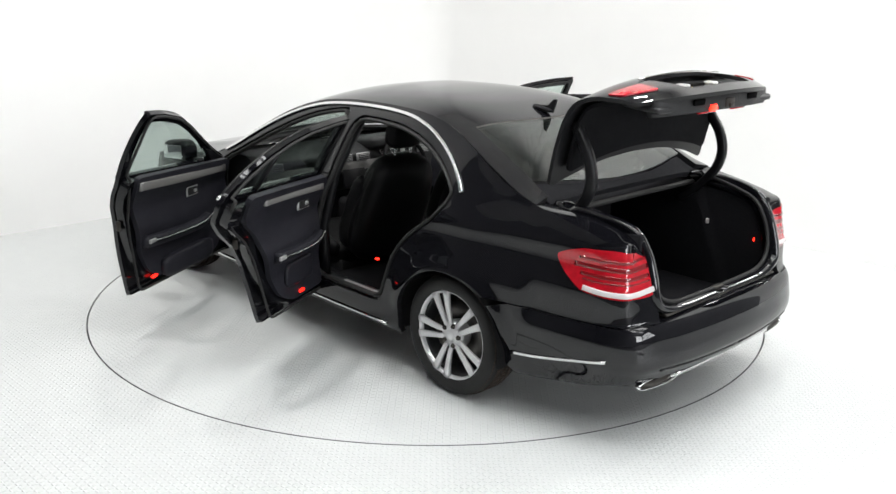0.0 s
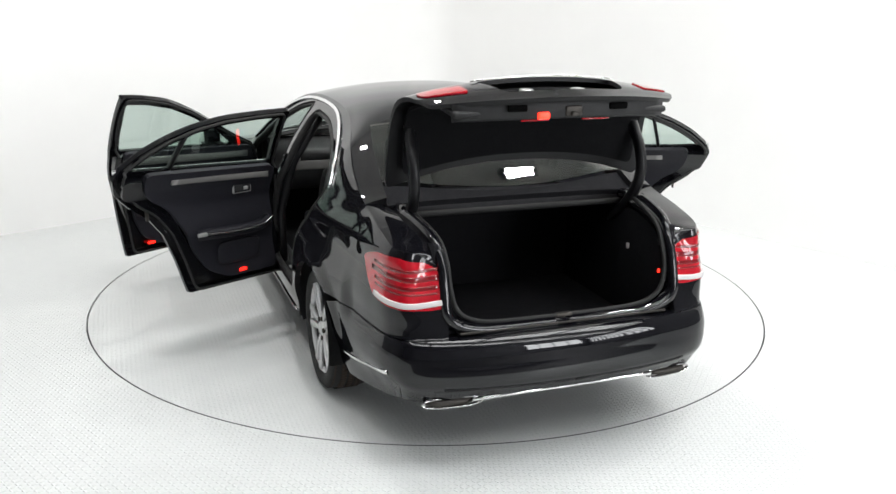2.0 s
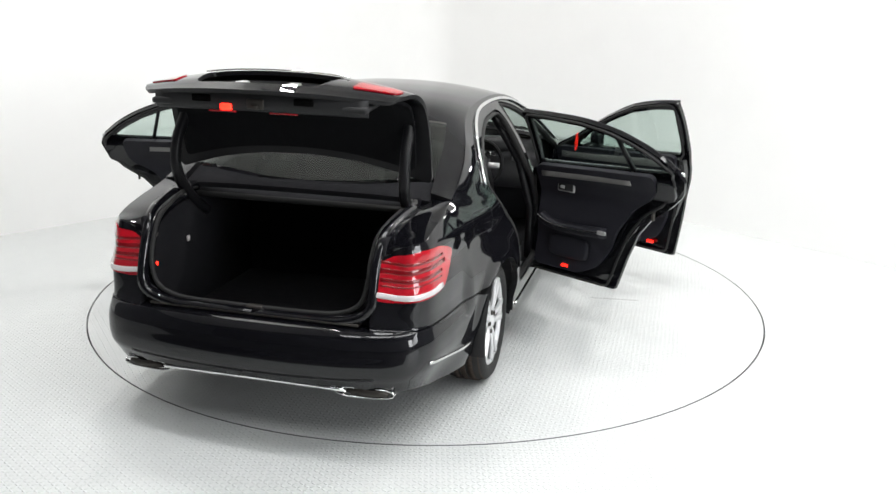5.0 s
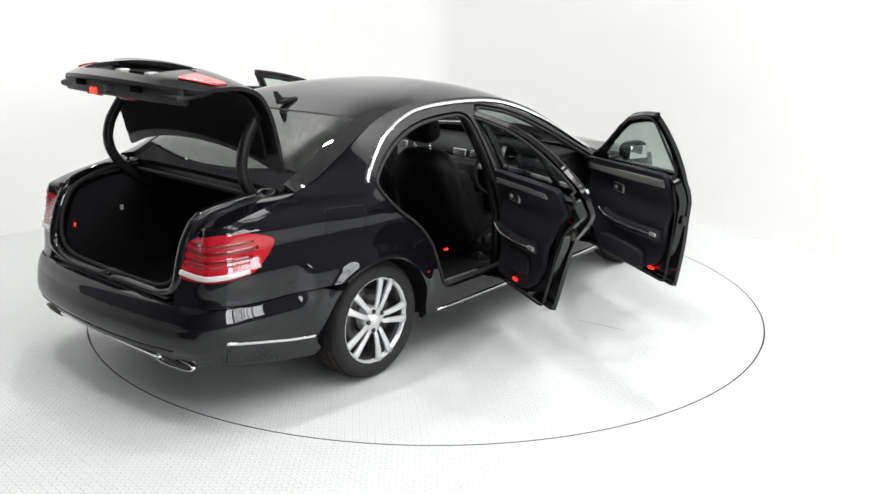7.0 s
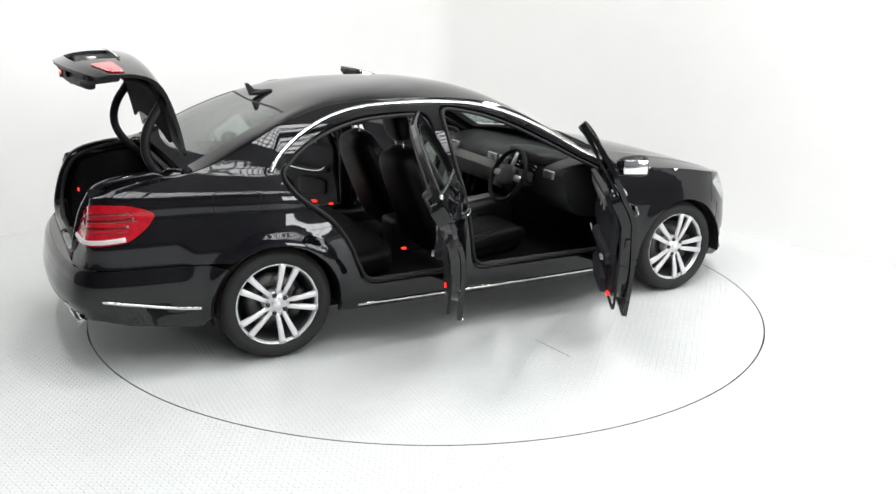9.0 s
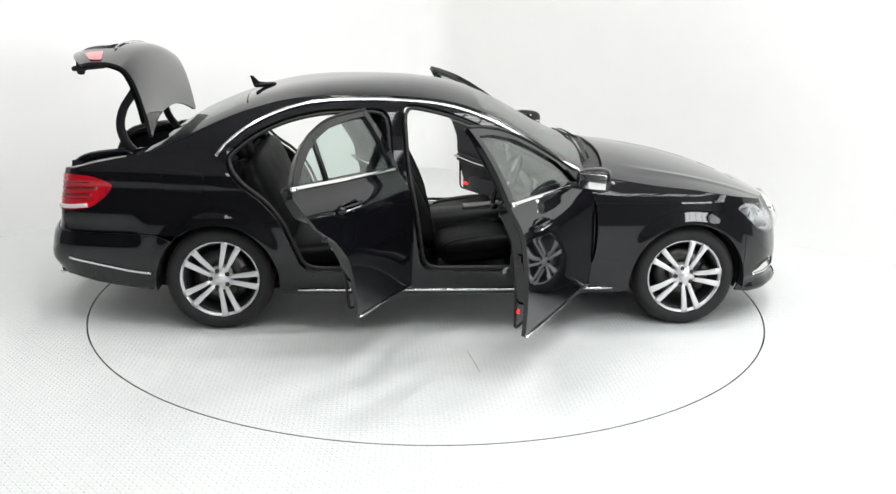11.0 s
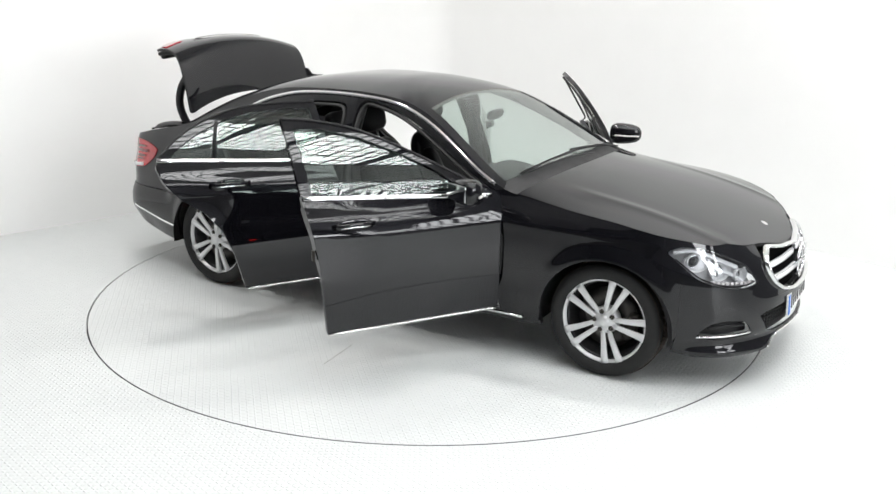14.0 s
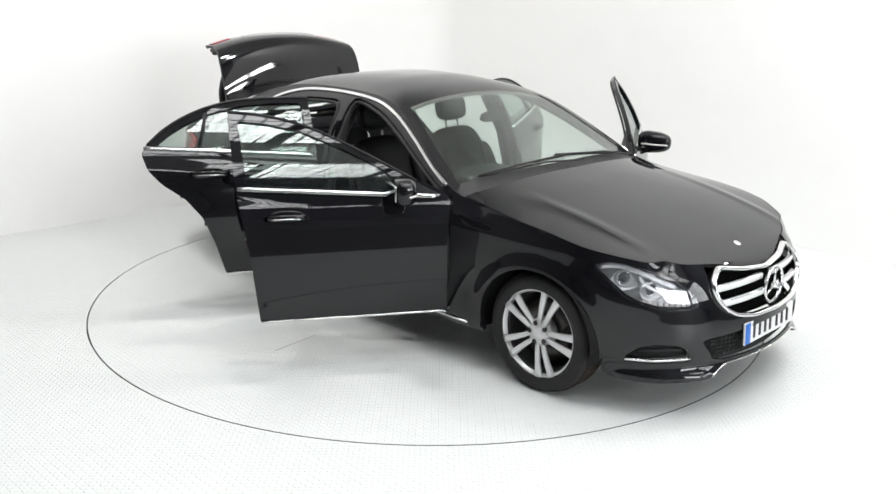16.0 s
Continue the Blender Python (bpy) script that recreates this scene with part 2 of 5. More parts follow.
def fill(outline, holes=(), step=0.045):
    """Triangles that fill a polygon with holes, with inner points on a grid."""
    loops = [dense(outline, step)] + [dense(h, step * .8) for h in holes]
    verts, edges = [], []
    for lp in loops:
        s = len(verts)
        verts += lp
        edges += [(s + i, s + (i + 1) % len(lp)) for i in range(len(lp))]
    B = np.array(verts)
    lo, hi = B.min(0), B.max(0)
    gx, gy = np.meshgrid(np.arange(lo[0] + step / 2, hi[0], step), np.arange(lo[1] + step / 2, hi[1], step))
    G = np.stack([gx.ravel(), gy.ravel()], -1)
    keep = inside(outline, G)
    for h in holes:
        keep &= ~inside(h, G)
    G = G[keep]
    if len(G):
        dist = np.sqrt(((G[:, None] - B[None]) ** 2).sum(-1)).min(1)
        G = G[dist > step * .55]
    verts = [Vector(v) for v in verts] + [Vector(v) for v in G.tolist()]
    vs, _, fs, *_ = delaunay_2d_cdt(verts, edges, [], 0, 1e-6)
    V = np.array([(v.x, v.y) for v in vs])
    span = lambda f: abs((V[f[1]][0] - V[f[0]][0]) * (V[f[2]][1] - V[f[0]][1]) - (V[f[2]][0] - V[f[0]][0]) * (V[f[1]][1] - V[f[0]][1]))
    fs = [f for f in fs if span(f) > 2e-6]
    C = np.array([V[list(f)].mean(0) for f in fs])
    ok = inside(outline, C)
    for h in holes:
        ok &= ~inside(h, C)
    return V, [f for f, k in zip(fs, ok) if k]


def shell(V, F, surf, thick=0.004, sd=1, off=0.0, hub=None, mats=(None,)):
    """A sheet on the surface surf(u, v), with thickness inwards and true normals. sd = -1 mirrors it."""
    e = 5e-3
    outer, norms = [], []
    for u, v in V:
        p = surf(u, v)
        n = (surf(u + e, v) - surf(u - e, v)).cross(surf(u, v + e) - surf(u, v - e))
        n = n.normalized() if n.length > 1e-12 else Vector((0, 0, 1))
        ref = p - (hub if hub else Vector((p.x * .85, 0, .62)))
        if n.dot(ref) < 0:
            n = -n
        outer.append(p + n * off)
        norms.append(n)
    verts = [tuple(p) for p in outer] + [tuple(p - n * thick) for p, n in zip(outer, norms)]
    N = len(outer)
    faces, loopn, mat = [], [], []
    count = {}
    for f in F:
        a, b, c = (outer[i] for i in f)
        if (b - a).cross(c - a).dot(norms[f[0]]) < 0:
            f = f[::-1]
        faces.append(tuple(f))
        loopn += [norms[i] for i in f]
        mat.append(0)
        for i in range(3):
            count[(f[i], f[(i + 1) % 3])] = 1
    tops = list(faces)
    for f in tops:
        g = tuple(i + N for i in f[::-1])
        faces.append(g)
        loopn += [-norms[i - N] for i in g]
        mat.append(1 if len(mats) > 1 else 0)
    for (a, b) in list(count):
        if (b, a) not in count:
            g = (b, a, a + N, b + N)
            faces.append(g)
            q = (Vector(verts[a]) - Vector(verts[b])).cross(Vector(verts[a + N]) - Vector(verts[b]))
            q = q.normalized() if q.length > 1e-12 else norms[a]
            loopn += [q] * 4
            mat.append(1 if len(mats) > 1 else 0)
    if sd < 0:
        verts = [(x, -y, z) for x, y, z in verts]
        k, nf, nl = 0, [], []
        for f in faces:
            seg = loopn[k:k + len(f)]
            k += len(f)
            nf.append(f[::-1])
            nl += [Vector((n.x, -n.y, n.z)) for n in seg[::-1]]
        faces, loopn = nf, nl
    me = bpy.data.meshes.new("sheet")
    me.from_pydata(verts, [], faces)
    for m in mats:
        me.materials.append(m)
    me.polygons.foreach_set("material_index", mat)
    me.polygons.foreach_set("use_smooth", [True] * len(faces))
    me.update()
    me.normals_split_custom_set([tuple(n) for n in loopn])
    return me


def part(name, data, mat, parent, label="", m=None):
    """Links a bmesh or mesh as one object under a thing or part."""
    if isinstance(data, bmesh.types.BMesh):
        me = bpy.data.meshes.new(name)
        data.to_mesh(me)
        data.free()
        data = me
    if mat and not data.materials:
        data.materials.append(mat)
    ob = new(name, data)
    ob.parent = parent
    if m is not None:
        ob.matrix_basis = m
    if label:
        tagged(ob, label)
    return ob


def mirrored(bm, sd):
    if sd < 0:
        bmesh.ops.scale(bm, vec=(1, -1, 1), verts=bm.verts)
        bmesh.ops.reverse_faces(bm, faces=bm.faces)
    return bm


def add_box(bm, size, at, rot=(0, 0, 0), bevel=0.01, seg=2):
    """A bevelled box, sizes full, joined into bm."""
    t = bmesh.new()
    bmesh.ops.create_cube(t, size=1)
    bmesh.ops.scale(t, vec=size, verts=t.verts)
    if bevel:
        bmesh.ops.bevel(t, geom=t.edges[:], offset=min(bevel, min(size) * .45), segments=seg, affect="EDGES", profile=0.5)
    bmesh.ops.transform(t, matrix=pose(*at, *rot), verts=t.verts)
    for f in t.faces:
        f.smooth = seg > 1
    me = bpy.data.meshes.new("tmp")
    t.to_mesh(me)
    t.free()
    bm.from_mesh(me)
    bpy.data.meshes.remove(me)
    return bm


def add_pillow(bm, size, at, rot=(0, 0, 0), k=4.5, n=8, shape=None):
    """A soft rounded block: a cube grid pulled to a superellipsoid."""
    t = bmesh.new()
    bmesh.ops.create_cube(t, size=2)
    bmesh.ops.subdivide_edges(t, edges=t.edges[:], cuts=n - 1, use_grid_fill=True)
    for v in t.verts:
        c = v.co
        r = (abs(c.x) ** k + abs(c.y) ** k + abs(c.z) ** k) ** (1 / k)
        c /= r
        if shape:
            v.co = Vector(shape(*c))
    bmesh.ops.scale(t, vec=[s / 2 for s in size], verts=t.verts)
    bmesh.ops.transform(t, matrix=pose(*at, *rot), verts=t.verts)
    for f in t.faces:
        f.smooth = True
    me = bpy.data.meshes.new("tmp")
    t.to_mesh(me)
    t.free()
    bm.from_mesh(me)
    bpy.data.meshes.remove(me)
    return bm


def add_sweep(bm, pts, w, h=None, ups=None, n=10, closed=False, power=2.0, taper=None):
    """A bar of elliptic or boxy section along pts; w across, h along ups."""
    h = h or w
    pts = [Vector(p) for p in pts]
    rings = []
    k = len(pts)
    for i, p in enumerate(pts):
        a = pts[i - 1] if (i or closed) else p
        b = pts[(i + 1) % k] if (i < k - 1 or closed) else p
        d = (b - a).normalized()
        up = Vector(ups[i] if isinstance(ups, list) else (ups or (0, 0, 1)))
        side = d.cross(up)
        side = side.normalized() if side.length > 1e-6 else d.orthogonal().normalized()
        up = side.cross(d).normalized()
        s = taper(i / (k - 1)) if taper else 1
        ring = []
        for j in range(n):
            c, q = math.cos(2 * math.pi * j / n), math.sin(2 * math.pi * j / n)
            e = 2 / power
            ring.append(bm.verts.new(p + side * (w / 2 * s * math.copysign(abs(c) ** e, c)) + up * (h / 2 * s * math.copysign(abs(q) ** e, q))))
        rings.append(ring)
    made = []
    for i in range(k if closed else k - 1):
        A, B = rings[i], rings[(i + 1) % k]
        for j in range(n):
            made.append(bm.faces.new((A[j], A[(j + 1) % n], B[(j + 1) % n], B[j])))
    if not closed:
        made.append(bm.faces.new(rings[0][::-1]))
        made.append(bm.faces.new(rings[-1]))
    for f in made:
        f.smooth = True
    bmesh.ops.recalc_face_normals(bm, faces=made)
    return bm


def add_lathe(bm, profile, n=64, axis="y", closed=False):
    """Turns (radius, offset) points round the axis."""
    rings = []
    for i in range(n):
        a = 2 * math.pi * i / n
        rings.append([bm.verts.new((r * math.cos(a), o, r * math.sin(a))) for r, o in profile])
    made = []
    m = len(profile)
    for i in range(n):
        A, B = rings[i], rings[(i + 1) % n]
        for j in range(m if closed else m - 1):
            made.append(bm.faces.new((A[j], A[(j + 1) % m], B[(j + 1) % m], B[j])))
    for f in made:
        f.smooth = True
    bmesh.ops.recalc_face_normals(bm, faces=made)
    return bm


def add_prism(bm, poly, y0, y1):
    """A polygon (x, z) drawn out from y0 to y1."""
    a = [bm.verts.new((x, y0, z)) for x, z in poly]
    b = [bm.verts.new((x, y1, z)) for x, z in poly]
    k = len(poly)
    made = [bm.faces.new(a), bm.faces.new(b[::-1])]
    made += [bm.faces.new((a[i], b[i], b[(i + 1) % k], a[(i + 1) % k])) for i in range(k)]
    bmesh.ops.recalc_face_normals(bm, faces=made)
    return bm


# ---- the room ----
def slab(name, corners, z0, z1, mat, **tags):
    bm = bmesh.new()
    lo = [bm.verts.new((x, y, z0)) for x, y in corners]
    hi = [bm.verts.new((x, y, z1)) for x, y in corners]
    k = len(corners)
    bm.faces.new(lo[::-1])
    bm.faces.new(hi)
    for i in range(k):
        bm.faces.new((lo[i], lo[(i + 1) % k], hi[(i + 1) % k], hi[i]))
    bmesh.ops.recalc_face_normals(bm, faces=bm.faces)
    return tagged(part(name, bm, mat, None), kind="structure", **tags)



def wall_run(name, a, b, mat, thick=0.2, height=CEILING, label=""):
    a, b = Vector(a), Vector(b)
    d = (b - a).normalized()
    n = Vector((-d.y, d.x)) * thick
    if n.dot(-a) > 0:
        n = -n
    return slab(name, [tuple(a), tuple(b), tuple(b + n), tuple(a + n)], 0, height, mat, label=label, category="wall")


def window_wall(name, w0, w1, near, far):
    """A warehouse wall, in runs round its long glazed window."""
    text = "dark warehouse wall with a long window"
    along = (w1 - w0).normalized()
    inward = Vector((along.y, -along.x))
    a, b = w0 + along * near, w0 + along * far
    wall_run(name, tuple(w0), tuple(a), DARK_WALL, label=text)
    wall_run(name, tuple(b), tuple(w1), DARK_WALL, label=text)
    foot = [tuple(a), tuple(b), tuple(b - inward * .2), tuple(a - inward * .2)]
    slab(name, foot, 0, WINDOW_LOW, DARK_WALL, label=text, category="wall")
    slab(name, foot, WINDOW_HIGH, CEILING, DARK_WALL, label=text, category="wall")
    bm = bmesh.new()
    wide, high = far - near, WINDOW_HIGH - WINDOW_LOW
    turn = math.degrees(math.atan2(along.y, along.x))
    cols = 4 * round(wide / 3.2)
    for i in range(cols + 1):
        q = a + along * wide * i / cols - inward * .03
        add_box(bm, (.20 if i % 4 == 0 else .03, .07, high), (q.x, q.y, WINDOW_LOW + high / 2), (0, 0, turn), 0)
    q = (a + b) / 2 - inward * .03
    for i in range(4):
        add_box(bm, (wide, .06, .03), (q.x, q.y, WINDOW_LOW + high * i / 3), (0, 0, turn), 0)
    tagged(part("window_1", bm, STEEL, None), "grey steel bars of the long bright window", "window", kind="structure")


def corner_cove():
    """The rounded inner corner where the two white walls meet."""
    r = .40
    c = Vector(CORNER)
    half = LEFT_DIR.angle(RIGHT_DIR) / 2
    axis = (LEFT_DIR + RIGHT_DIR).normalized()
    centre = c + axis * (r / math.sin(half))
    span = math.pi / 2 - half
    base = math.atan2(-axis.y, -axis.x)
    bm = bmesh.new()
    arc = [(centre.x + r * math.cos(base + span * k / 12), centre.y + r * math.sin(base + span * k / 12)) for k in range(-12, 13)]
    lo = [bm.verts.new((x, y, 0)) for x, y in arc]
    hi = [bm.verts.new((x, y, CEILING)) for x, y in arc]
    for i in range(24):
        f = bm.faces.new((lo[i], lo[i + 1], hi[i + 1], hi[i]))
        f.smooth = True
    back_lo, back_hi = bm.verts.new((c.x, c.y, 0)), bm.verts.new((c.x, c.y, CEILING))
    ends = [bm.verts.new(v.co) for v in (lo[0], hi[0], lo[-1], hi[-1])]
    bm.faces.new([back_lo, ends[0], ends[1], back_hi])
    bm.faces.new([ends[2], back_lo, back_hi, ends[3]])
    tagged(part("wall_corner", bm, WALL, None), "white rounded corner of the studio walls", "wall", kind="structure")


R_TABLE = 2.236


FLOOR_FRONT = 4.9


def ring_floor():
    """The floor with a round opening for the turntable."""
    bm = bmesh.new()
    n = 160
    inner = [bm.verts.new(((R_TABLE + .010) * math.cos(2 * math.pi * i / n), (R_TABLE + .010) * math.sin(2 * math.pi * i / n), 0)) for i in range(n)]
    low = [bm.verts.new((v.co.x, v.co.y, -0.05)) for v in inner]
    outer = []
    for i in range(n):
        a = 2 * math.pi * i / n
        c, s = math.cos(a), math.sin(a)
        f = min(7.5 / max(abs(c), abs(s)), FLOOR_FRONT / max(1e-6, -s))
        outer.append(bm.verts.new((f * c, f * s, 0)))
    for i in range(n):
        j = (i + 1) % n
        bm.faces.new((inner[i], outer[i], outer[j], inner[j]))
        bm.faces.new((inner[i], inner[j], low[j], low[i]))
    bmesh.ops.recalc_face_normals(bm, faces=bm.faces)
    return tagged(part("floor", bm, FLOOR, None), "white painted tread plate floor round the turntable", "floor", kind="structure")


def build_room():
    ring_floor()
    slab("floor_outer", [(-15, -15), (15, -15), (15, 7), (-15, 7)], -0.30, -0.06, CONCRETE, label="dark concrete warehouse floor", category="floor")
    pit = bmesh.new()
    bmesh.ops.create_circle(pit, cap_ends=True, segments=120, radius=R_TABLE + .05, matrix=pose(0, 0, -0.045))
    tagged(part("ground", pit, GAP, None), "dark gap under the turntable rim", "floor", kind="structure")
    c = Vector(CORNER)
    wall_run("wall_left", c, c + LEFT_DIR * 8.0, WALL, label="white painted studio wall")
    wall_run("wall_right", c, c + RIGHT_DIR * 7.2, WALL, label="white painted studio wall")
    a = c + LEFT_DIR * 8.0
    for name, w0, w1, near, far, _ in WINDOWS:
        window_wall(name, w0, w1, near, far)
    wall_run("wall_side_left", tuple(a), (-13, -13), DARK_WALL, label="dark warehouse side wall")
    corner_cove()
    wall_spots()
    slab("ceiling", [(-14, -14), (14, -14), (14, -7.8), (-14, -7.8)], CEILING, CEILING + .15, DARK_WALL, label="dark warehouse ceiling", category="ceiling")
    slab("ceiling", [(-14, -7.8), (14, -7.8), (14, 6), (-14, 6)], CEILING, CEILING + .15, CEIL, label="off-white painted studio ceiling", category="ceiling")
    for lx, ly, sx, sy, _ in ROOFLIGHTS:
        bm = bmesh.new()
        cols = round(sx / .24)
        for i in range(cols + 1):
            add_box(bm, (0.20 if i % 8 == 4 else 0.024, sy + .1, 0.05), (lx - sx / 2 + sx * i / cols, ly, CEILING - 0.19), bevel=0)
        rows = round(sy / .28)
        for i in range(rows + 1):
            add_box(bm, (sx + .1, 0.024, 0.05), (lx, ly - sy / 2 + sy * i / rows, CEILING - 0.19), bevel=0)
        tagged(part("rooflight", bm, STEEL, None), "grey steel glazing bars of a bright rooflight", "rooflight", kind="structure")
    for lx, ly in SPOTS:
        bm = bmesh.new()
        for dx, dy, w, d in ((0, .12, .40, .03), (0, -.12, .40, .03), (.185, 0, .03, .26), (-.185, 0, .03, .26)):
            add_box(bm, (w, d, .14), (lx + dx, ly + dy, CEILING - .32), bevel=0)
        add_box(bm, (.40, .26, .02), (lx, ly, CEILING - .24), bevel=0)
        add_box(bm, (.03, .03, .24), (lx, ly, CEILING - .12), bevel=0)
        tagged(part("ceiling_spot", bm, STEEL, None), "grey box floodlight hung from the ceiling", "lamp", "ceiling floodlights")


def wall_spots():
    for run, z in WALL_SPOTS:
        lamp = look(wall_spot_at(run, z), (0, -1.2, .6))
        bm = bmesh.new()
        for dx, dy, w, d in ((0, .10, .36, .025), (0, -.10, .36, .025), (.17, 0, .025, .22), (-.17, 0, .025, .22)):
            add_box(bm, (w, d, .10), (dx, dy, .03), bevel=0)
        add_box(bm, (.36, .22, .02), (0, 0, .08), bevel=0)
        ob = tagged(part("wall_spot", bm, STEEL, None, m=lamp), "small grey floodlight on the white wall", "lamp", "wall floodlights")
        bm = bmesh.new()
        back = lamp.inverted() @ wall_spot_at(run, z, -.01)
        add_sweep(bm, [(0, 0, .09), tuple(Vector((0, 0, .09)).lerp(back, .5)), tuple(back)], .03, n=8)
        part("bracket", bm, STEEL, ob, "grey steel bracket")


def build_turntable():
    bm = bmesh.new()
    n = 160
    top = [bm.verts.new((R_TABLE * math.cos(2 * math.pi * i / n), R_TABLE * math.sin(2 * math.pi * i / n), 0)) for i in range(n)]
    low = [bm.verts.new((v.co.x, v.co.y, -0.03)) for v in top]
    bm.faces.new(top)
    for i in range(n):
        bm.faces.new((top[i], low[i], low[(i + 1) % n], top[(i + 1) % n]))
    bm.faces.new(low[::-1])
    bmesh.ops.recalc_face_normals(bm, faces=bm.faces)
    disc = tagged(part("turntable", bm, FLOOR, None), "round white tread plate car turntable, flush with the floor", "turntable")
    bm = bmesh.new()
    add_sweep(bm, [(.165, -1.12, .0005), (.185, -1.27, .0005), (.205, -1.43, .0005)], .005, .003, n=6)
    part("scuff", bm, SCUFF, disc, "thin dark scuff line on the plate")
    bm = bmesh.new()
    add_sweep(bm, [(R_TABLE * math.cos(2 * math.pi * i / n) * .999, R_TABLE * math.sin(2 * math.pi * i / n) * .999, -.006) for i in range(n)], .012, .012, n=6, closed=True)
    part("rim", bm, STEEL, disc, "thin grey steel rim of the turntable")
    return disc


build_room()
turntable = build_turntable()

# ---- the car: its surfaces (x ahead, y left, z up; the wheelbase's middle is x = 0) ----
PLAN = [(2.285, 0), (2.262, .25), (2.20, .47), (2.105, .64), (1.975, .78), (1.75, .895), (1.45, .945), (1.1, .955), (0.4, .957), (-0.4, .957),
        (-1.0, .955), (-1.45, .945), (-1.83, .89), (-2.15, .852), (-2.35, .805), (-2.46, .71), (-2.52, .5), (-2.548, .25), (-2.556, 0)]
_plan = [p for p in smooth_line([(PLAN[1][0], -PLAN[1][1], 0)] + [(x, y, 0) for x, y in PLAN] + [(PLAN[-2][0], -PLAN[-2][1], 0)], 16) if p.y > -1e-6]
_px, _py = np.array([p.x for p in _plan]), np.array([p.y for p in _plan])
_ps = np.concatenate([[0], np.cumsum(np.hypot(np.diff(_px), np.diff(_py)))])
_nx, _ny = -np.gradient(_py, _ps), np.gradient(_px, _ps)
_nx, _ny = -_nx, -_ny
_nx[_px > 0] = np.abs(_nx[_px > 0])
_nx[0], _ny[0], _nx[-1], _ny[-1] = 1, 0, -1, 0
S_END = _ps[-1]


def s_of_x(x):
    return float(np.interp(-x, -_px, _ps))


side_in = curve([(.14, .10), (.2, .055), (.28, .025), (.4, .011), (.5, .004), (.58, .0015), (.66, .004), (.77, .011), (.86, .013), (.94, .014), (1.0, .034), (1.1, .079), (1.2, .136), (1.3, .205), (1.4, .291)])
front_in = curve([(.12, .09), (.16, .03), (.185, -.016), (.20, -.022), (.24, .004), (.265, .014), (.3, .006), (.38, .004), (.44, .010), (.52, .026), (.6, .046), (.68, .085), (.74, .14), (.9, .3)])
blade = curve([(.12, .05), (.16, .02), (.185, -.016), (.20, -.022), (.24, .004), (.265, .012), (.30, .0)])
crease = curve([(-.02, 0), (0, .001), (.015, .005), (.05, .016), (.09, .034), (.125, .050), (.2, .056)])
rear_in = curve([(.28, .08), (.36, .03), (.415, .0), (.43, .0), (.50, .011), (.555, .022), (.575, .030), (.59, .042), (.602, .058), (.62, .066), (.75, .098), (.88, .145), (1.0, .215), (1.1, .30)])


def ease(t):
    t = min(max(t, 0), 1)
    return t * t * (3 - 2 * t)


def skirt(s, z):
    """The body's outer side, nose and tail: s runs along the plan from nose to tail."""
    s = min(max(s, 0), S_END)
    x, y = float(np.interp(s, _ps, _px)), float(np.interp(s, _ps, _py))
    nx, ny = float(np.interp(s, _ps, _nx)), float(np.interp(s, _ps, _ny))
    l = math.hypot(nx, ny)
    nx, ny = nx / l, abs(ny / l)
    w = nx * nx
    d = (1 - w) * side_in(z) + w * (front_in(z) if x > 0 else rear_in(z))
    # shoulder crease along the flank
    zc = .803 + .063 * max(0, .1 - x)
    d += (1 - w) * crease(z - zc) * (1 + .32 * ease((x - .70) / .35)) * (1 - .7 * ease((x - 1.45) / .40)) * (1 - .55 * ease((-.95 - x) / .45))
    # the haunch over the rear wheel swells out below the shoulder
    haunch = ease((-.95 - x) / .40) * (1 - w)
    d += haunch * .034 * ease((z - .66) / .21)
    if abs(abs(x) - 1.437) < .5 and z < .85:
        # flared lip round the wheel arch
        r = math.hypot(abs(x) - 1.437, z - .31)
        d -= (.009 if x > 0 else .016) * ease((.455 - r) / .090) * ease((z - .33) / .12)
    if x > 1.8 and z < .30:
        # splitter blade carried round to the wheel
        d += (1 - w) * .8 * blade(z) * ease((x - 1.80) / .14)
    if x < -1.86:
        # the rear bumper draws in towards its lower edge
        d += .055 * ease((-1.86 - x) / .4) * ease((.47 - z) / .2) * (1 - w)
    if x < -1.8:
        # bumper shoulder running round the corner
        d += (1 - w) * ease((-1.84 - x) / .12) * .024 * ease((z - .50) / .11) * (1 - .9 * ease((z - .63) / .15))
    return Vector((x - nx * d, y - ny * d, z))


def flank(x, z):
    return skirt(s_of_x(x), z)


edge_z = curve([(2.2, .675), (2.0, .745), (1.8, .808), (1.5, .868), (1.2, .90), (.95, .935), (.80, .965), (.62, 1.065), (.4, 1.195), (.2, 1.30), (.0, 1.363), (-.2, 1.39),
                (-.5, 1.40), (-.8, 1.395), (-1.0, 1.38), (-1.2, 1.335), (-1.4, 1.265), (-1.6, 1.175), (-1.75, 1.105), (-1.9, 1.06), (-2.05, 1.03), (-2.25, .985), (-2.4, .93)])
mid_z = curve([(2.3, .62), (2.22, .675), (2.165, .708), (2.12, .736), (2.05, .764), (1.95, .802), (1.65, .890), (1.25, .976), (1.0, 1.02), (.92, 1.035), (.75, 1.095), (.64, 1.145), (.44, 1.253), (.24, 1.353), (.05, 1.418), (-.15, 1.454), (-.35, 1.47),
               (-.6, 1.469), (-.85, 1.455), (-1.1, 1.418), (-1.4, 1.326), (-1.7, 1.195), (-1.85, 1.10), (-2.0, 1.05), (-2.4, .98)])


def half_width(x):
    return flank(min(x, 1.5), edge_z(min(x, 1.5))).y


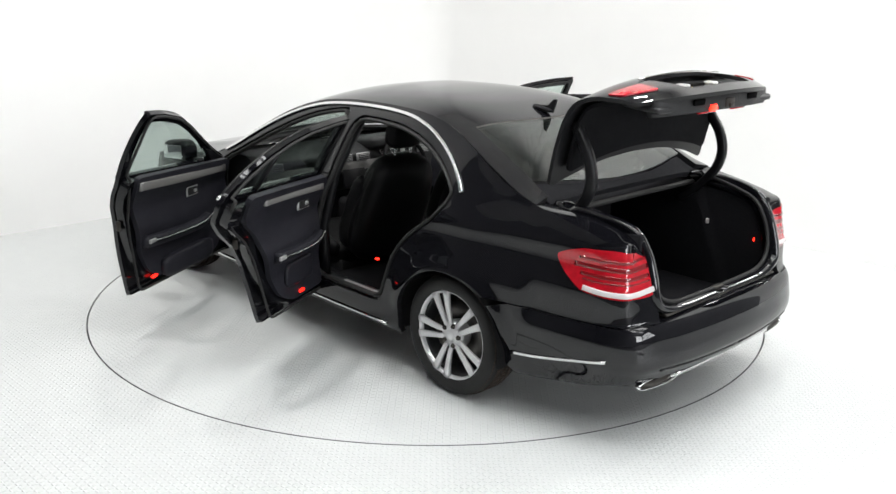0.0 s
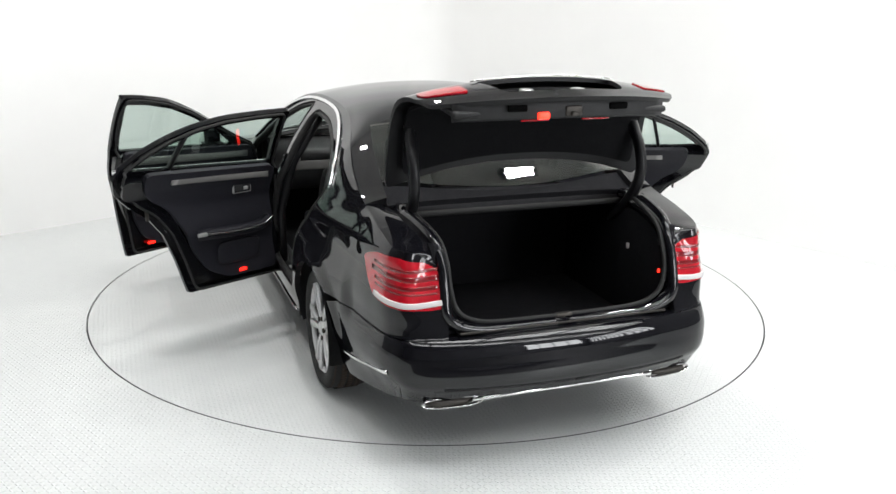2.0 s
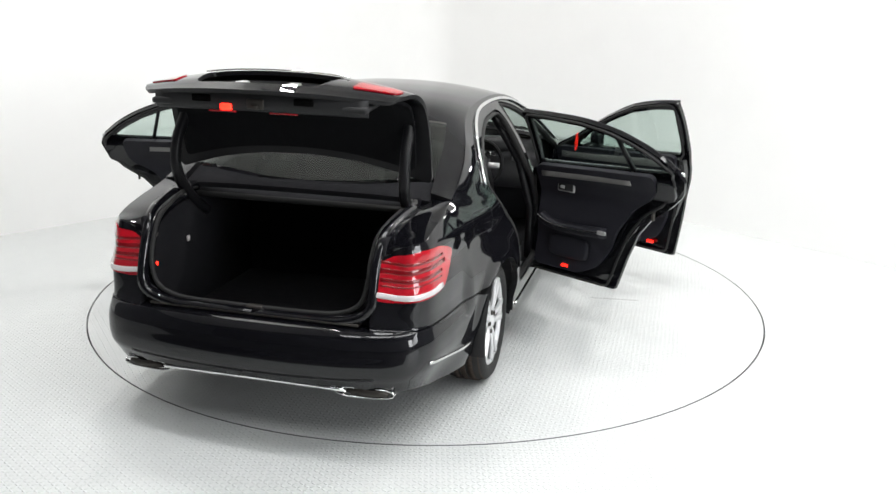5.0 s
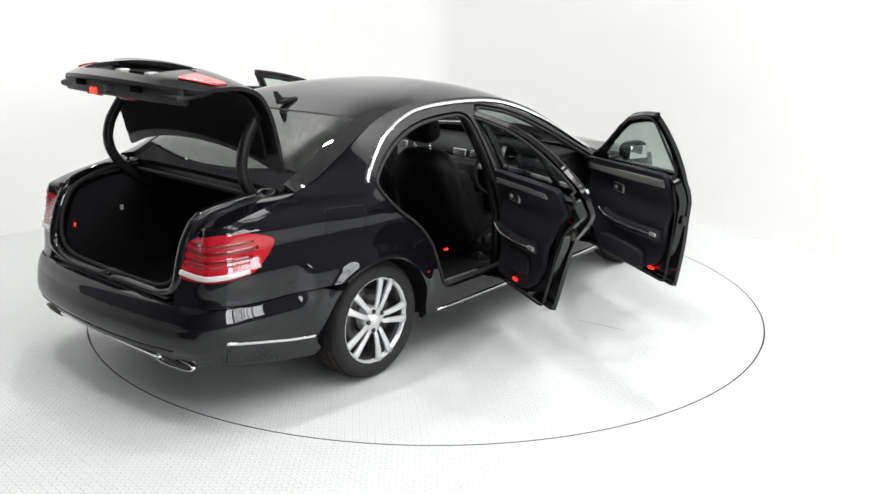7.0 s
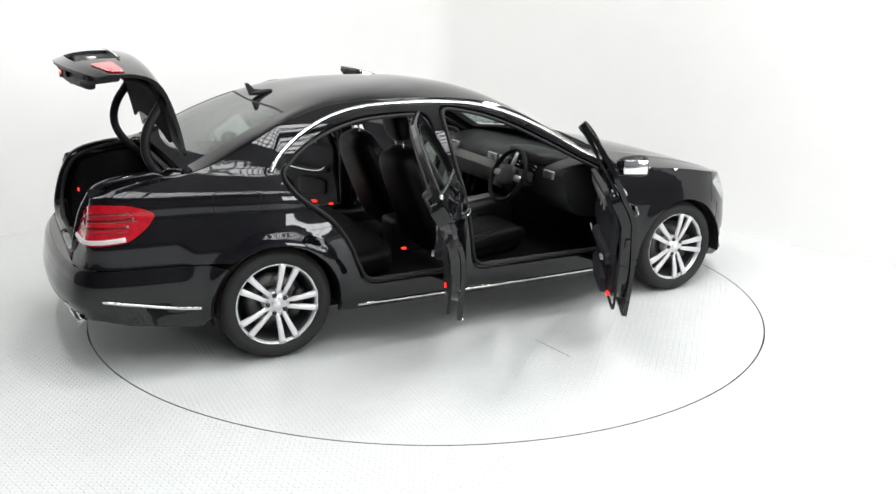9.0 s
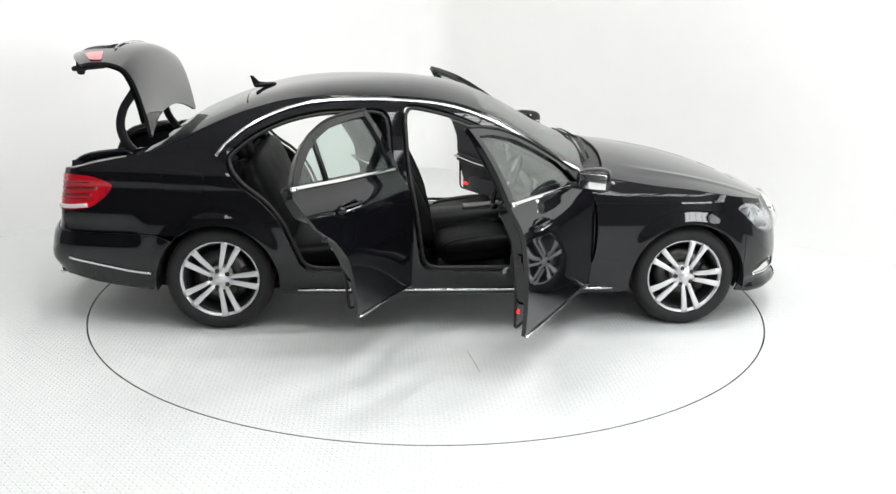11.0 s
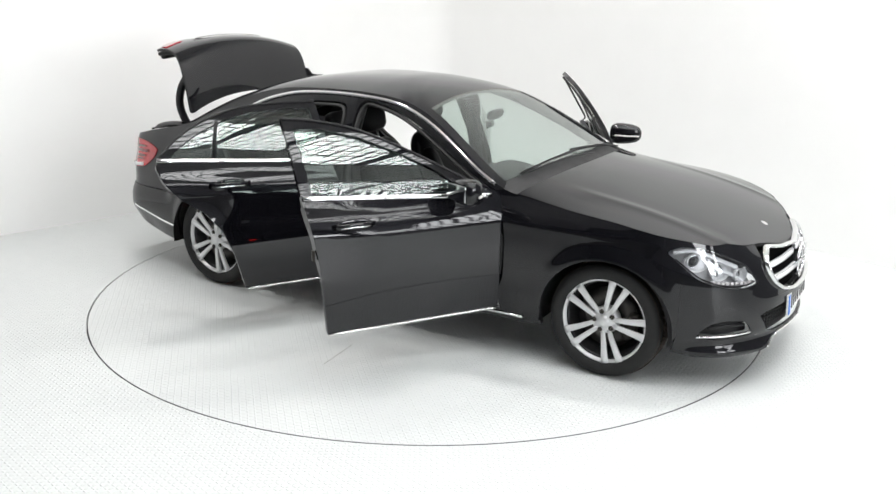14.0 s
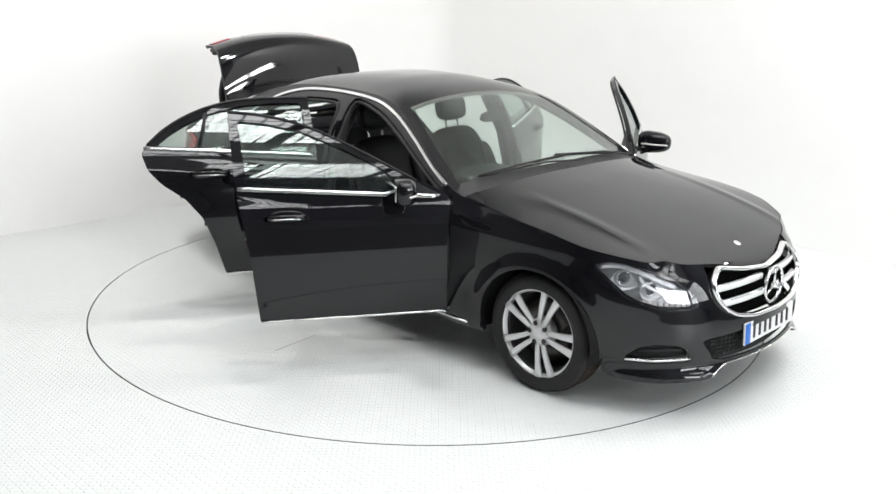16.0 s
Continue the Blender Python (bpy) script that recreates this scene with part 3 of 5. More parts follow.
def deck(x, v):
    """Bonnet, windscreen, roof and rear window: v runs from -1 to 1 across."""
    e = edge_z(x)
    a = abs(v)
    k = 2.3 + 2.2 * ease((-.2 - x) / 1.0)
    ridge = .007 * math.exp(-((a - .70 - .06 * (1.5 - x)) / .045) ** 2) * ease((x - .98) / .3) * ease((2.15 - x) / .3)
    return Vector((x, half_width(x) * v, e + (mid_z(x) - e) * (1 - a ** k) + ridge))


def seam(s):
    """Where the bonnet's surface meets the nose and wings: the height there."""
    z = .72
    for _ in range(25):
        p = skirt(s, z)
        z = .5 * z + .5 * deck(p.x, p.y / half_width(p.x)).z
    return z


def belt(x):
    return .93 + (.75 - x) * .0645


CHROME_RAIL = [(.74, .985), (.6, 1.055), (.4, 1.17), (.2, 1.268), (.0, 1.333), (-.2, 1.363), (-.5, 1.375), (-.8, 1.365), (-1.0, 1.33), (-1.15, 1.275), (-1.28, 1.205), (-1.38, 1.13), (-1.44, 1.06)]

DOOR_F = [(.80, .285), (.87, .45), (.875, .68), (.85, .83), (.78, .955), (.62, 1.028), (.4, 1.145), (.2, 1.245), (.0, 1.325), (-.2, 1.368), (-.37, 1.385), (-.345, 1.0), (-.29, .7), (-.245, .285)]
WIN_F = [(.60, belt(.6) + .02), (.42, 1.095), (.22, 1.195), (.02, 1.278), (-.18, 1.323), (-.32, 1.335), (-.285, belt(-.3) + .02)]
DOOR_R = [(-.265, .285), (-.305, .7), (-.36, 1.0), (-.385, 1.352), (-.6, 1.352), (-.82, 1.342), (-1.0, 1.307), (-1.15, 1.252), (-1.28, 1.18), (-1.38, 1.10), (-1.415, 1.045), (-1.38, .955), (-1.30, .865), (-1.17, .775), (-1.075, .66), (-1.01, .50), (-.95, .285)]
WIN_R = [(-.405, belt(-.4) + .02), (-.43, 1.315), (-.6, 1.317), (-.8, 1.305), (-.98, 1.268), (-1.12, 1.215), (-1.24, 1.15), (-1.325, belt(-1.3) + .025), (-1.2, belt(-1.2) + .02)]


def shrink(poly, d):
    """Moves a polygon's outline inwards by d."""
    k = len(poly)
    area = sum(poly[i][0] * poly[(i + 1) % k][1] - poly[(i + 1) % k][0] * poly[i][1] for i in range(k))
    sg = 1 if area > 0 else -1
    out = []
    for i in range(k):
        a, p, b = Vector(poly[i - 1]), Vector(poly[i]), Vector(poly[(i + 1) % k])
        n1 = Vector((-(p - a).y, (p - a).x)).normalized() * sg
        n2 = Vector((-(b - p).y, (b - p).x)).normalized() * sg
        n = (n1 + n2)
        n = n / max(n.length_squared / 2, .4)
        out.append(tuple(p + n * d))
    return out


def aperture(poly, d, sill=.375):
    """A door's opening in the body: its outline drawn in by d, ending above the sill."""
    return [(x, max(z, sill + d - .022)) for x, z in shrink(poly, d)]


def arch(cx, r=.362, zc=.31, a0=-12, a1=192, n=22):
    return [(cx + r * math.cos(radians(a0 + (a1 - a0) * i / n)), zc + r * math.sin(radians(a0 + (a1 - a0) * i / n))) for i in range(n + 1)]


def to_s(poly):
    return [(s_of_x(x), z) for x, z in poly]


car = tagged(new("car"), "black four-door saloon car with all doors and boot open", "car")


def line_on(surf, pts, n=6, off=0.006, sd=1):
    """Points and normals of a line on a surface."""
    P, U = [], []
    for q in smooth_line([(a, b, 0) for a, b in pts], n):
        u, v = q.x, q.y
        e = 1e-3
        p = surf(u, v)
        m = (surf(u + e, v) - surf(u - e, v)).cross(surf(u, v + e) - surf(u, v - e)).normalized()
        if m.dot(p - Vector((p.x * .85, 0, .62))) < 0:
            m = -m
        p = p + m * off
        P.append(Vector((p.x, p.y * sd, p.z)))
        U.append(Vector((m.x, m.y * sd, m.z)))
    return P, U


def trim_bar(name, surf, pts, w, h, mat, parent, sd=1, off=0.004, label="", n=6):
    P, U = line_on(surf, pts, n, off, sd)
    bm = bmesh.new()
    add_sweep(bm, P, w, h, ups=U, n=12, power=4)
    return part(name, bm, mat, parent, label)


# ---- body shell ----
S_TAIL = float(np.interp(-.575, -_py[len(_py) // 2:], _ps[len(_py) // 2:]))


def body_side(sd):
    top = [(x, edge_z(x)) for x in np.linspace(1.72, -2.28, 66)]
    lower = [(-.96, .235), (-.3, .225), (.3, .225), (.98, .225)]
    fr = [(x, z) for x, z in arch(1.437)]
    rr = [(x, z) for x, z in arch(-1.437)]
    outline = [(s_of_x(x), z) for x, z in fr[::-1]]
    outline = outline + [(s_of_x(1.832), .30), (s_of_x(1.832), .60), (s_of_x(1.735), .62), (s_of_x(1.735), seam(s_of_x(1.735)))]
    outline += [(s_of_x(x), z if x < 1.46 else seam(s_of_x(x))) for x, z in top[1:]]
    outline += [*[(s_of_x(-2.28) + (S_TAIL - s_of_x(-2.28)) * q, TAIL_TOP(q)) for q in (.2, .4, .6, .8, 1)], (S_TAIL, .60), (s_of_x(-2.28), .60), (s_of_x(-1.84), .60)]
    outline += [(s_of_x(x), z) for x, z in rr[::-1] if not (x < -1.437 and z < .585)]
    outline += [(s_of_x(x), z) for x, z in lower]
    holes = [to_s(rounded(aperture(q, .022), .09)) for q in (DOOR_F, DOOR_R)]
    V, F = fill(outline, holes, .02)
    me = shell(V, F, skirt, .03, sd, mats=(PAINT, SATIN))
    return part("body_side", me, None, car, "glossy black body side with open door apertures")


def bumper_rear():
    for sd in (1, -1):
        rr = [(s_of_x(x), z) for x, z in arch(-1.437)[::-1] if x < -1.437 and z < .585]
        outline = [(S_END, .60), (S_END, .345), (S_END - .5, .345), (S_END - .62, .318), (S_END - .85, .31), (s_of_x(-2.2), .27), (s_of_x(-1.85), .245)]
        outline += rr[1:] + [(s_of_x(-1.815), .594), (s_of_x(-2.28), .594)]
        V, F = fill(outline, (), .018)
        part("rear_bumper", shell(V, F, skirt, .012, sd, off=.003, mats=(PAINT, SATIN)), None, car)
        trim_bar("bumper_strip", skirt, [(s_of_x(-1.84), .355), (s_of_x(-2.0), .372), (s_of_x(-2.2), .41), (s_of_x(-2.34), .438)], .016, .012, CHROME, car, sd, label="chrome strip on the rear bumper")
        # exhaust trim
        y0 = .52
        bm = bmesh.new()
        ring = [(y0 + .132 * math.copysign(abs(math.cos(a)) ** .75, math.cos(a)) + .02, .312 + .023 * math.copysign(abs(math.sin(a)) ** .8, math.sin(a)) - .004 * math.cos(a)) for a in [2 * math.pi * i / 40 for i in range(40)]]
        P = [Vector((-2.465 + .14 * max(0, (abs(y) - .45)) , y * sd, z)) for y, z in ring]
        add_sweep(bm, P, .010, .022, ups=[Vector((-1, 0, 0))] * 40, n=8, closed=True)
        ex = part("exhaust_trim", bm, CHROME, car, "oval chrome exhaust tailpipe trim")
        bm = bmesh.new()
        add_pillow(bm, (.2, .24, .04), (-2.365, (y0 + .02) * sd, .31), (0, 0, 0), 4, 4)
        part("tailpipe", bm, DARK_METAL, ex)
    P = [Vector((-2.485 - .02 * (1 - (y / .42) ** 2), y, .338 - .012 * (abs(y) / .42) ** 2)) for y in np.linspace(-.42, .42, 25)]
    P = [Vector((-2.465, -.46, .315))] + P + [Vector((-2.465, .46, .315))]
    bm = bmesh.new()
    add_sweep(bm, P, .020, .016, ups=Vector((-1, 0, 0)), n=8)
    part("bumper_lip", bm, CHROME, car, "thin chrome line between the tailpipes")
    # ledge between bumper and boot sill
    V, F = fill([(-.60, -2.52), (.60, -2.52), (.60, -2.36), (-.60, -2.36)], (), .05)

    def ledge(y, x):
        s = S_END - abs(y)
        outer = skirt(max(s, S_END - .7), .598)
        t = (x + 2.52) / .16
        return Vector((outer.x * (1 - t) + -2.40 * t if abs(y) < .6 else outer.x * (1 - t) + (outer.x + .05) * t, y, .598 + .018 * t - .01 * t * t))
    part("boot_ledge", shell(V, F, ledge, .02, 1, hub=Vector((-2.4, 0, .2)), mats=(PAINT,)), None, car, "glossy black bumper ledge below the boot opening")
    bm = bmesh.new()
    add_box(bm, (.05, 1.02, .012), (-2.425, 0, .616), (0, 4, 0), .004)
    for i in range(44):
        add_box(bm, (.034, .006, .004), (-2.425, -.46 + .92 * i / 43, .624), (0, 4, 0), 0)
    part("sill_guard", bm, DARK_METAL, car, "ribbed bright loading sill strip")
    for sd in (1, -1):
        trim_bar("bumper_groove", skirt, [(S_END - .60, .392), (S_END - .45, .390), (S_END - .3, .388), (S_END - .001, .386)], .014, .008, SATIN, car, sd, .003, "dark crease across the rear bumper")


def tail_lamp(sd):
    s0, s1 = s_of_x(-2.04), S_TAIL - .002
    out = [(s0 + .005, .885), (s0 + .055, .909), (s0 + .145, .934), (s0 + .30, .941), (s1 - .12, .914), (s1 - .045, .888), (s1, .735), (s1 - .08, .722), (s0 + .30, .727), (s0 + .16, .742), (s0 + .10, .777), (s0 + .04, .828)]
    V, F = fill(rounded(out, .03, 3), (), .03)
    lamp = part("tail_lamp", shell(V, F, skirt, .03, sd, off=.006, mats=(RED_LENS,)), None, car, "red wrap-round tail lamp with white strip")
    trim_bar("light_strip", skirt, [(s0 + .165, .760), (s0 + .29, .748), (s1 - .15, .744), (s1 - .008, .757)], .025, .012, CLEAR_LENS, lamp, sd, .008, "white reversing strip of the lamp")
    for dz, a, c in ((.036, .115, .008), (.060, .10, .018), (.098, .065, .024), (.132, .09, .014)):
        trim_bar("lens_rib", skirt, [(s0 + a + .04, .762 + dz), (s0 + .27, .757 + dz), (s1 - .16, .752 + dz), (s1 - .045, .758 + dz)], c, .008, RED_DARK, lamp, sd, .0045)
    # the lamp's inner edge and black jamb beside the boot opening
    bm = bmesh.new()
    add_sweep(bm, smooth_line([(-2.405, 0, .612), (-2.405, .30 * sd, .614), (-2.405, .42 * sd, .622), (-2.40, .515 * sd, .65), (-2.395, .56 * sd, .70), (-2.37, .565 * sd, .80), (-2.33, .565 * sd, .90), (-2.25, .575 * sd, .985), (-2.0, .60 * sd, 1.03), (-1.84, .61 * sd, 1.02)], 5), .05, .09, ups=Vector((1, 0, 0)), n=10, power=3)
    part("boot_jamb", bm, PAINT, car, "black boot aperture channel")
    bm = bmesh.new()
    add_sweep(bm, smooth_line([(-2.405, .0, .637), (-2.405, .30 * sd, .641), (-2.402, .42 * sd, .655), (-2.395, .50 * sd, .70), (-2.38, .53 * sd, .79), (-2.34, .535 * sd, .90), (-2.25, .545 * sd, .99), (-2.0, .575 * sd, 1.045), (-1.86, .585 * sd, 1.035)], 6), .022, .022, n=8)
    part("boot_seal", bm, RUBBER, car, "black rubber boot seal")


def rear_shoulder(sd):
    """Body top between the boot opening and the outer flank."""
    inner = smooth_line([(-1.84, .615, 1.035), (-2.0, .605, 1.035), (-2.15, .585, 1.015), (-2.25, .57, .985), (-2.32, .565, .93), (-2.355, .567, .86)], 6)
    outer = []
    for i in range(len(inner)):
        t = i / (len(inner) - 1)
        if t < .62:
            x = -1.84 - (2.28 - 1.84) * t / .62
            outer.append(flank(x, edge_z(x)))
        else:
            q = (t - .62) / .38
            outer.append(skirt(s_of_x(-2.28) + (S_TAIL - .002 - s_of_x(-2.28)) * q, TAIL_TOP(q)))

    def f(i, q):
        i = min(max(i, 0), len(inner) - 1.001)
        k = int(i)
        a, c = inner[k].lerp(inner[k + 1], i - k), outer[k].lerp(outer[k + 1], i - k)
        p = a.lerp(c, q)
        return p + Vector((0, 0, .02 * q * (1 - q)))
    V, F = [], []
    n = len(inner)
    for i in range(n):
        for q in range(7):
            V.append((i if i < n - 1 else n - 1.001, q / 6))
    for i in range(n - 1):
        for q in range(6):
            a = i * 7 + q
            F += [(a, a + 1, a + 8), (a, a + 8, a + 7)]
    part("rear_shoulder", shell(np.array(V), F, f, .015, sd, hub=Vector((-2.0, .7, .5)), mats=(PAINT, SATIN)), None, car)


TAIL_TOP = curve([(0, edge_z(-2.28)), (.35, .965), (.7, .925), (1, .88)])


def front_end():
    for sd in (1, -1):
        sa = s_of_x(1.87)
        lamp_hole = rounded(HEAD_LAMP, .025)
        notch = rounded([(.592, .29), (.606, .33), (.628, .358), (.668, .378), (.78, .390), (.86, .374), (.925, .325), (.935, .292), (.80, .283)], .015)
        gap = [(0.0, .270), (.40, .272), (.462, .288), (.538, .388), (.50, .402), (.30, .415), (0.0, .42)]
        outline = [(0.0, .47), (.20, .472), (.33, .492), (.42, .54), (.478, .61), (.488, .67), (.488, seam(.488))] + [(u, seam(u)) for u in np.linspace(.55, s_of_x(1.735), 10)]
        outline += [(s_of_x(1.735), .62), (s_of_x(1.83), .60), (s_of_x(1.83), .30), (s_of_x(1.81), .21), (.92, .185), (.75, .180), (.60, .183), (.48, .20), (.38, .240), (.30, .247), (0.0, .25)] + gap
        V, F = fill(outline, [lamp_hole, notch], .018)
        bp = part("front_bumper", shell(V, F, skirt, .012, sd, off=.002, mats=(PAINT, SATIN)), None, car)
        V, F = fill(rounded(shrink(notch, -.006), .01), (), .05)
        part("air_intake", shell(V, F, skirt, .01, sd, off=-.045, mats=(PLASTIC,)), None, bp, "black lower air intake")
        V, F = fill([(0.0, .262), (.41, .262), (.475, .282), (.55, .395), (.50, .412), (.30, .425), (0.0, .43)], (), .05)
        part("lower_grille", shell(V, F, skirt, .01, sd, off=-.045, mats=(PLASTIC,)), None, bp, "black mesh in the lower bumper opening")
        for k in range(6):
            z = .285 + .022 * k
            trim_bar("grille_bar", skirt, [(0.0, z), (.2, z), (.445 + .012 * k, z)], .005, .012, PLASTIC, bp, sd, -.032)
        for k in range(15):
            u = .02 + .031 * k
            trim_bar("grille_bar", skirt, [(u, .272), (u + .004, .34), (u + .008, .405)], .005, .010, PLASTIC, bp, sd, -.032, n=2)
        trim_bar("intake_strip", skirt, [(.598, .306), (.75, .302), (.93, .303)], .012, .012, CHROME, bp, sd, .0, "chrome strip in the air intake")
        trim_bar("day_lamp", skirt, [(.63, .345), (.75, .352), (.87, .345)], .016, .012, SATIN, bp, sd, -.02)
        trim_bar("chin_strip", skirt, [(0.0, .254), (.30, .251), (.385, .243), (.48, .204)], .009, .010, CHROME, bp, sd, .004, "chrome strip along the chin of the bumper")
        # head lamp
        V, F = fill(lamp_hole, (), .03)
        lamp = part("head_lamp", shell(V, F, skirt, .006, sd, off=-.055, mats=(LAMP_DARK,)), None, car, "clear head lamp with silver reflectors and white light bands")
        V, F = fill(rounded(shrink(HEAD_LAMP, -.004), .025), (), .03)
        ob = part("lens", shell(V, F, skirt, .004, sd, off=.004, mats=(LAMP_GLASS,)), None, lamp)
        ob.visible_shadow = False
        for u, z, w, h in ((.955, .695, .15, .105), (.80, .645, .16, .10), (.665, .615, .11, .075)):
            p = skirt(u, z)
            bm = bmesh.new()
            add_lathe(bm, [(1.0, .012), (.96, .0), (.84, -.022), (.55, -.042), (.25, -.05), (.002, -.052)], 28)
            bmesh.ops.scale(bm, vec=(w / 2, 1, h / 2), verts=bm.verts)
            d = (skirt(u + .01, z) - skirt(u - .01, z)).normalized()
            nn = Vector((d.y, -d.x, 0))
            if nn.x < 0:
                nn = -nn
            rot = pose(0, 0, 0, 0, 0, math.degrees(math.atan2(nn.y * .6 * sd, nn.x)) - 90)
            loc = p - nn * .034
            at = Matrix.Translation((loc.x, loc.y * sd, loc.z)) @ rot
            part("reflector", bm, LAMP_WHITE, lamp, "silver reflector bowl", at)
            bm = bmesh.new()
            add_pillow(bm, (h * .58, .05, h * .58), (0, -.025, 0), k=2, n=6)
            part("projector", bm, LAMP_LENS, lamp, "round dark projector lens", at)
            bm = bmesh.new()
            add_lathe(bm, [(h * .27, -.02), (h * .33, -.012), (h * .36, -.02), (h * .32, -.03)], 24, closed=True)
            part("projector_ring", bm, CHROME, lamp, "", at)
        # white light bands: the brow along the top, and the hook below it
        trim_bar("light_band", skirt, [(1.085, .752), (1.02, .764), (.93, .752), (.84, .727), (.75, .695), (.68, .665)], .024, .012, LAMP_WHITE, lamp, sd, -.026, "white light band along the lamp's brow")
        trim_bar("light_band", skirt, [(.885, .722), (.86, .69), (.80, .658), (.73, .632), (.65, .590)], .016, .012, LAMP_WHITE, lamp, sd, -.026, "white hooked light band")
        for k in range(9):
            u0 = .60 + .031 * k
            z0 = .578 + .0006 * k * k * .5
            trim_bar("light_cell", skirt, [(u0, z0), (u0 + .011, z0), (u0 + .022, z0)], .017, .014, CLEAR_LENS, lamp, sd, -.018, "white daytime light cell", 2)
        trim_bar("lamp_bezel", skirt, [(.575, .580), (.63, .567), (.72, .566), (.82, .584), (.93, .62), (1.0, .668), (1.07, .72)], .008, .03, SATIN, lamp, sd, -.02)
    # radiator grille
    G = [(0, seam(0) - .008), (.22, seam(.22) - .008), (.40, seam(.40) - .010), (.478, .672), (.470, .612), (.425, .55), (.34, .503), (.21, .48), (0, .476)]
    full = G + [(-u, z) for u, z in reversed(G[1:-1])]

    def nose(u, z):
        p = skirt(abs(u), z)
        return Vector((p.x, p.y if u >= 0 else -p.y, z))
    V, F = fill(rounded(full, .03), (), .04)
    gr = part("radiator_grille", shell(V, F, nose, .01, 1, off=-.045, hub=Vector((1.5, 0, .6)), mats=(HOLE_SHADE,)), None, car, "chrome-framed radiator grille with louvres and star badge")
    ring = [Vector(nose(u, z)) + Vector((.012, 0, 0)) for u, z in rounded(full, .035, 5)]
    bm = bmesh.new()
    add_sweep(bm, ring, .020, .035, ups=[Vector((1, 0, 0))] * len(ring), n=10, closed=True, power=3)
    part("grille_frame", bm, CHROME, gr, "chrome grille surround")
    for z, w in ((.633, .455), (.560, .415)):
        for sd in (1, -1):
            bm = bmesh.new()
            P = [nose(u * sd, z + .012 * (1 - u / w)) + Vector((-.008, 0, 0)) for u in np.linspace(.06, w, 10)]
            add_sweep(bm, P, .034, .03, ups=[Vector((1, 0, 0))] * 10, n=12, power=3)
            part("louvre", bm, LAMP_WHITE, gr, "silver grille louvre")
            bm = bmesh.new()
            P = [nose(u * sd, z + .015 + .012 * (1 - u / w)) + Vector((.004, 0, 0)) for u in np.linspace(.06, w - .01, 10)]
            add_sweep(bm, P, .006, .008, ups=[Vector((1, 0, 0))] * 10, n=8)
            part("louvre_edge", bm, CHROME, gr)
    c = nose(0, .597) + Vector((.018, 0, 0))
    bm = bmesh.new()
    add_lathe(bm, [(.088, -.01), (.098, -.004), (.100, .006), (.094, .013), (.086, .008)], 48, closed=True)
    badge = part("badge", bm, CHROME, gr, "round chrome badge", m=Matrix.Translation(c) @ pose(0, 0, 0, 0, 0, -90))
    bm = bmesh.new()
    for k in range(3):
        a = radians(90 + 120 * k)
        add_sweep(bm, [(0, .006, 0), (.05 * math.cos(a), .006, .05 * math.sin(a)), (.092 * math.cos(a), .006, .092 * math.sin(a))], .028, .014, ups=Vector((0, 1, 0)), n=8, taper=lambda t: 1 - .75 * t)
    part("badge_star", bm, CHROME, badge)
    # front plate: white, with plain bars for its characters
    px = 2.262
    bm = bmesh.new()
    add_box(bm, (.012, .54, .115), (px, 0, .385), (0, -4, 0), .003)
    pl = part("number_plate", bm, PLATE_WHITE, car, "white number plate with blue end band")
    bm = bmesh.new()
    add_box(bm, (.012, .050, .109), (px + .003, -.242, .385), (0, -4, 0), .001)
    part("plate_band", bm, PLATE_BLUE, pl, "blue end band")
    for y in (-.175, -.115, -.055, .0, .075, .135, .195):
        bm = bmesh.new()
        add_box(bm, (.012, .020, .072), (px + .004, y, .385), (0, -4, 0), .001)
        part("plate_bar", bm, INK, pl)


HEAD_LAMP = [(.555, .568), (.62, .556), (.70, .555), (.79, .568), (.87, .587), (.945, .614), (1.0, .655), (1.06, .705), (1.125, .757), (1.05, .782), (.955, .772), (.856, .75), (.745, .712), (.67, .683), (.63, .655), (.592, .615)]


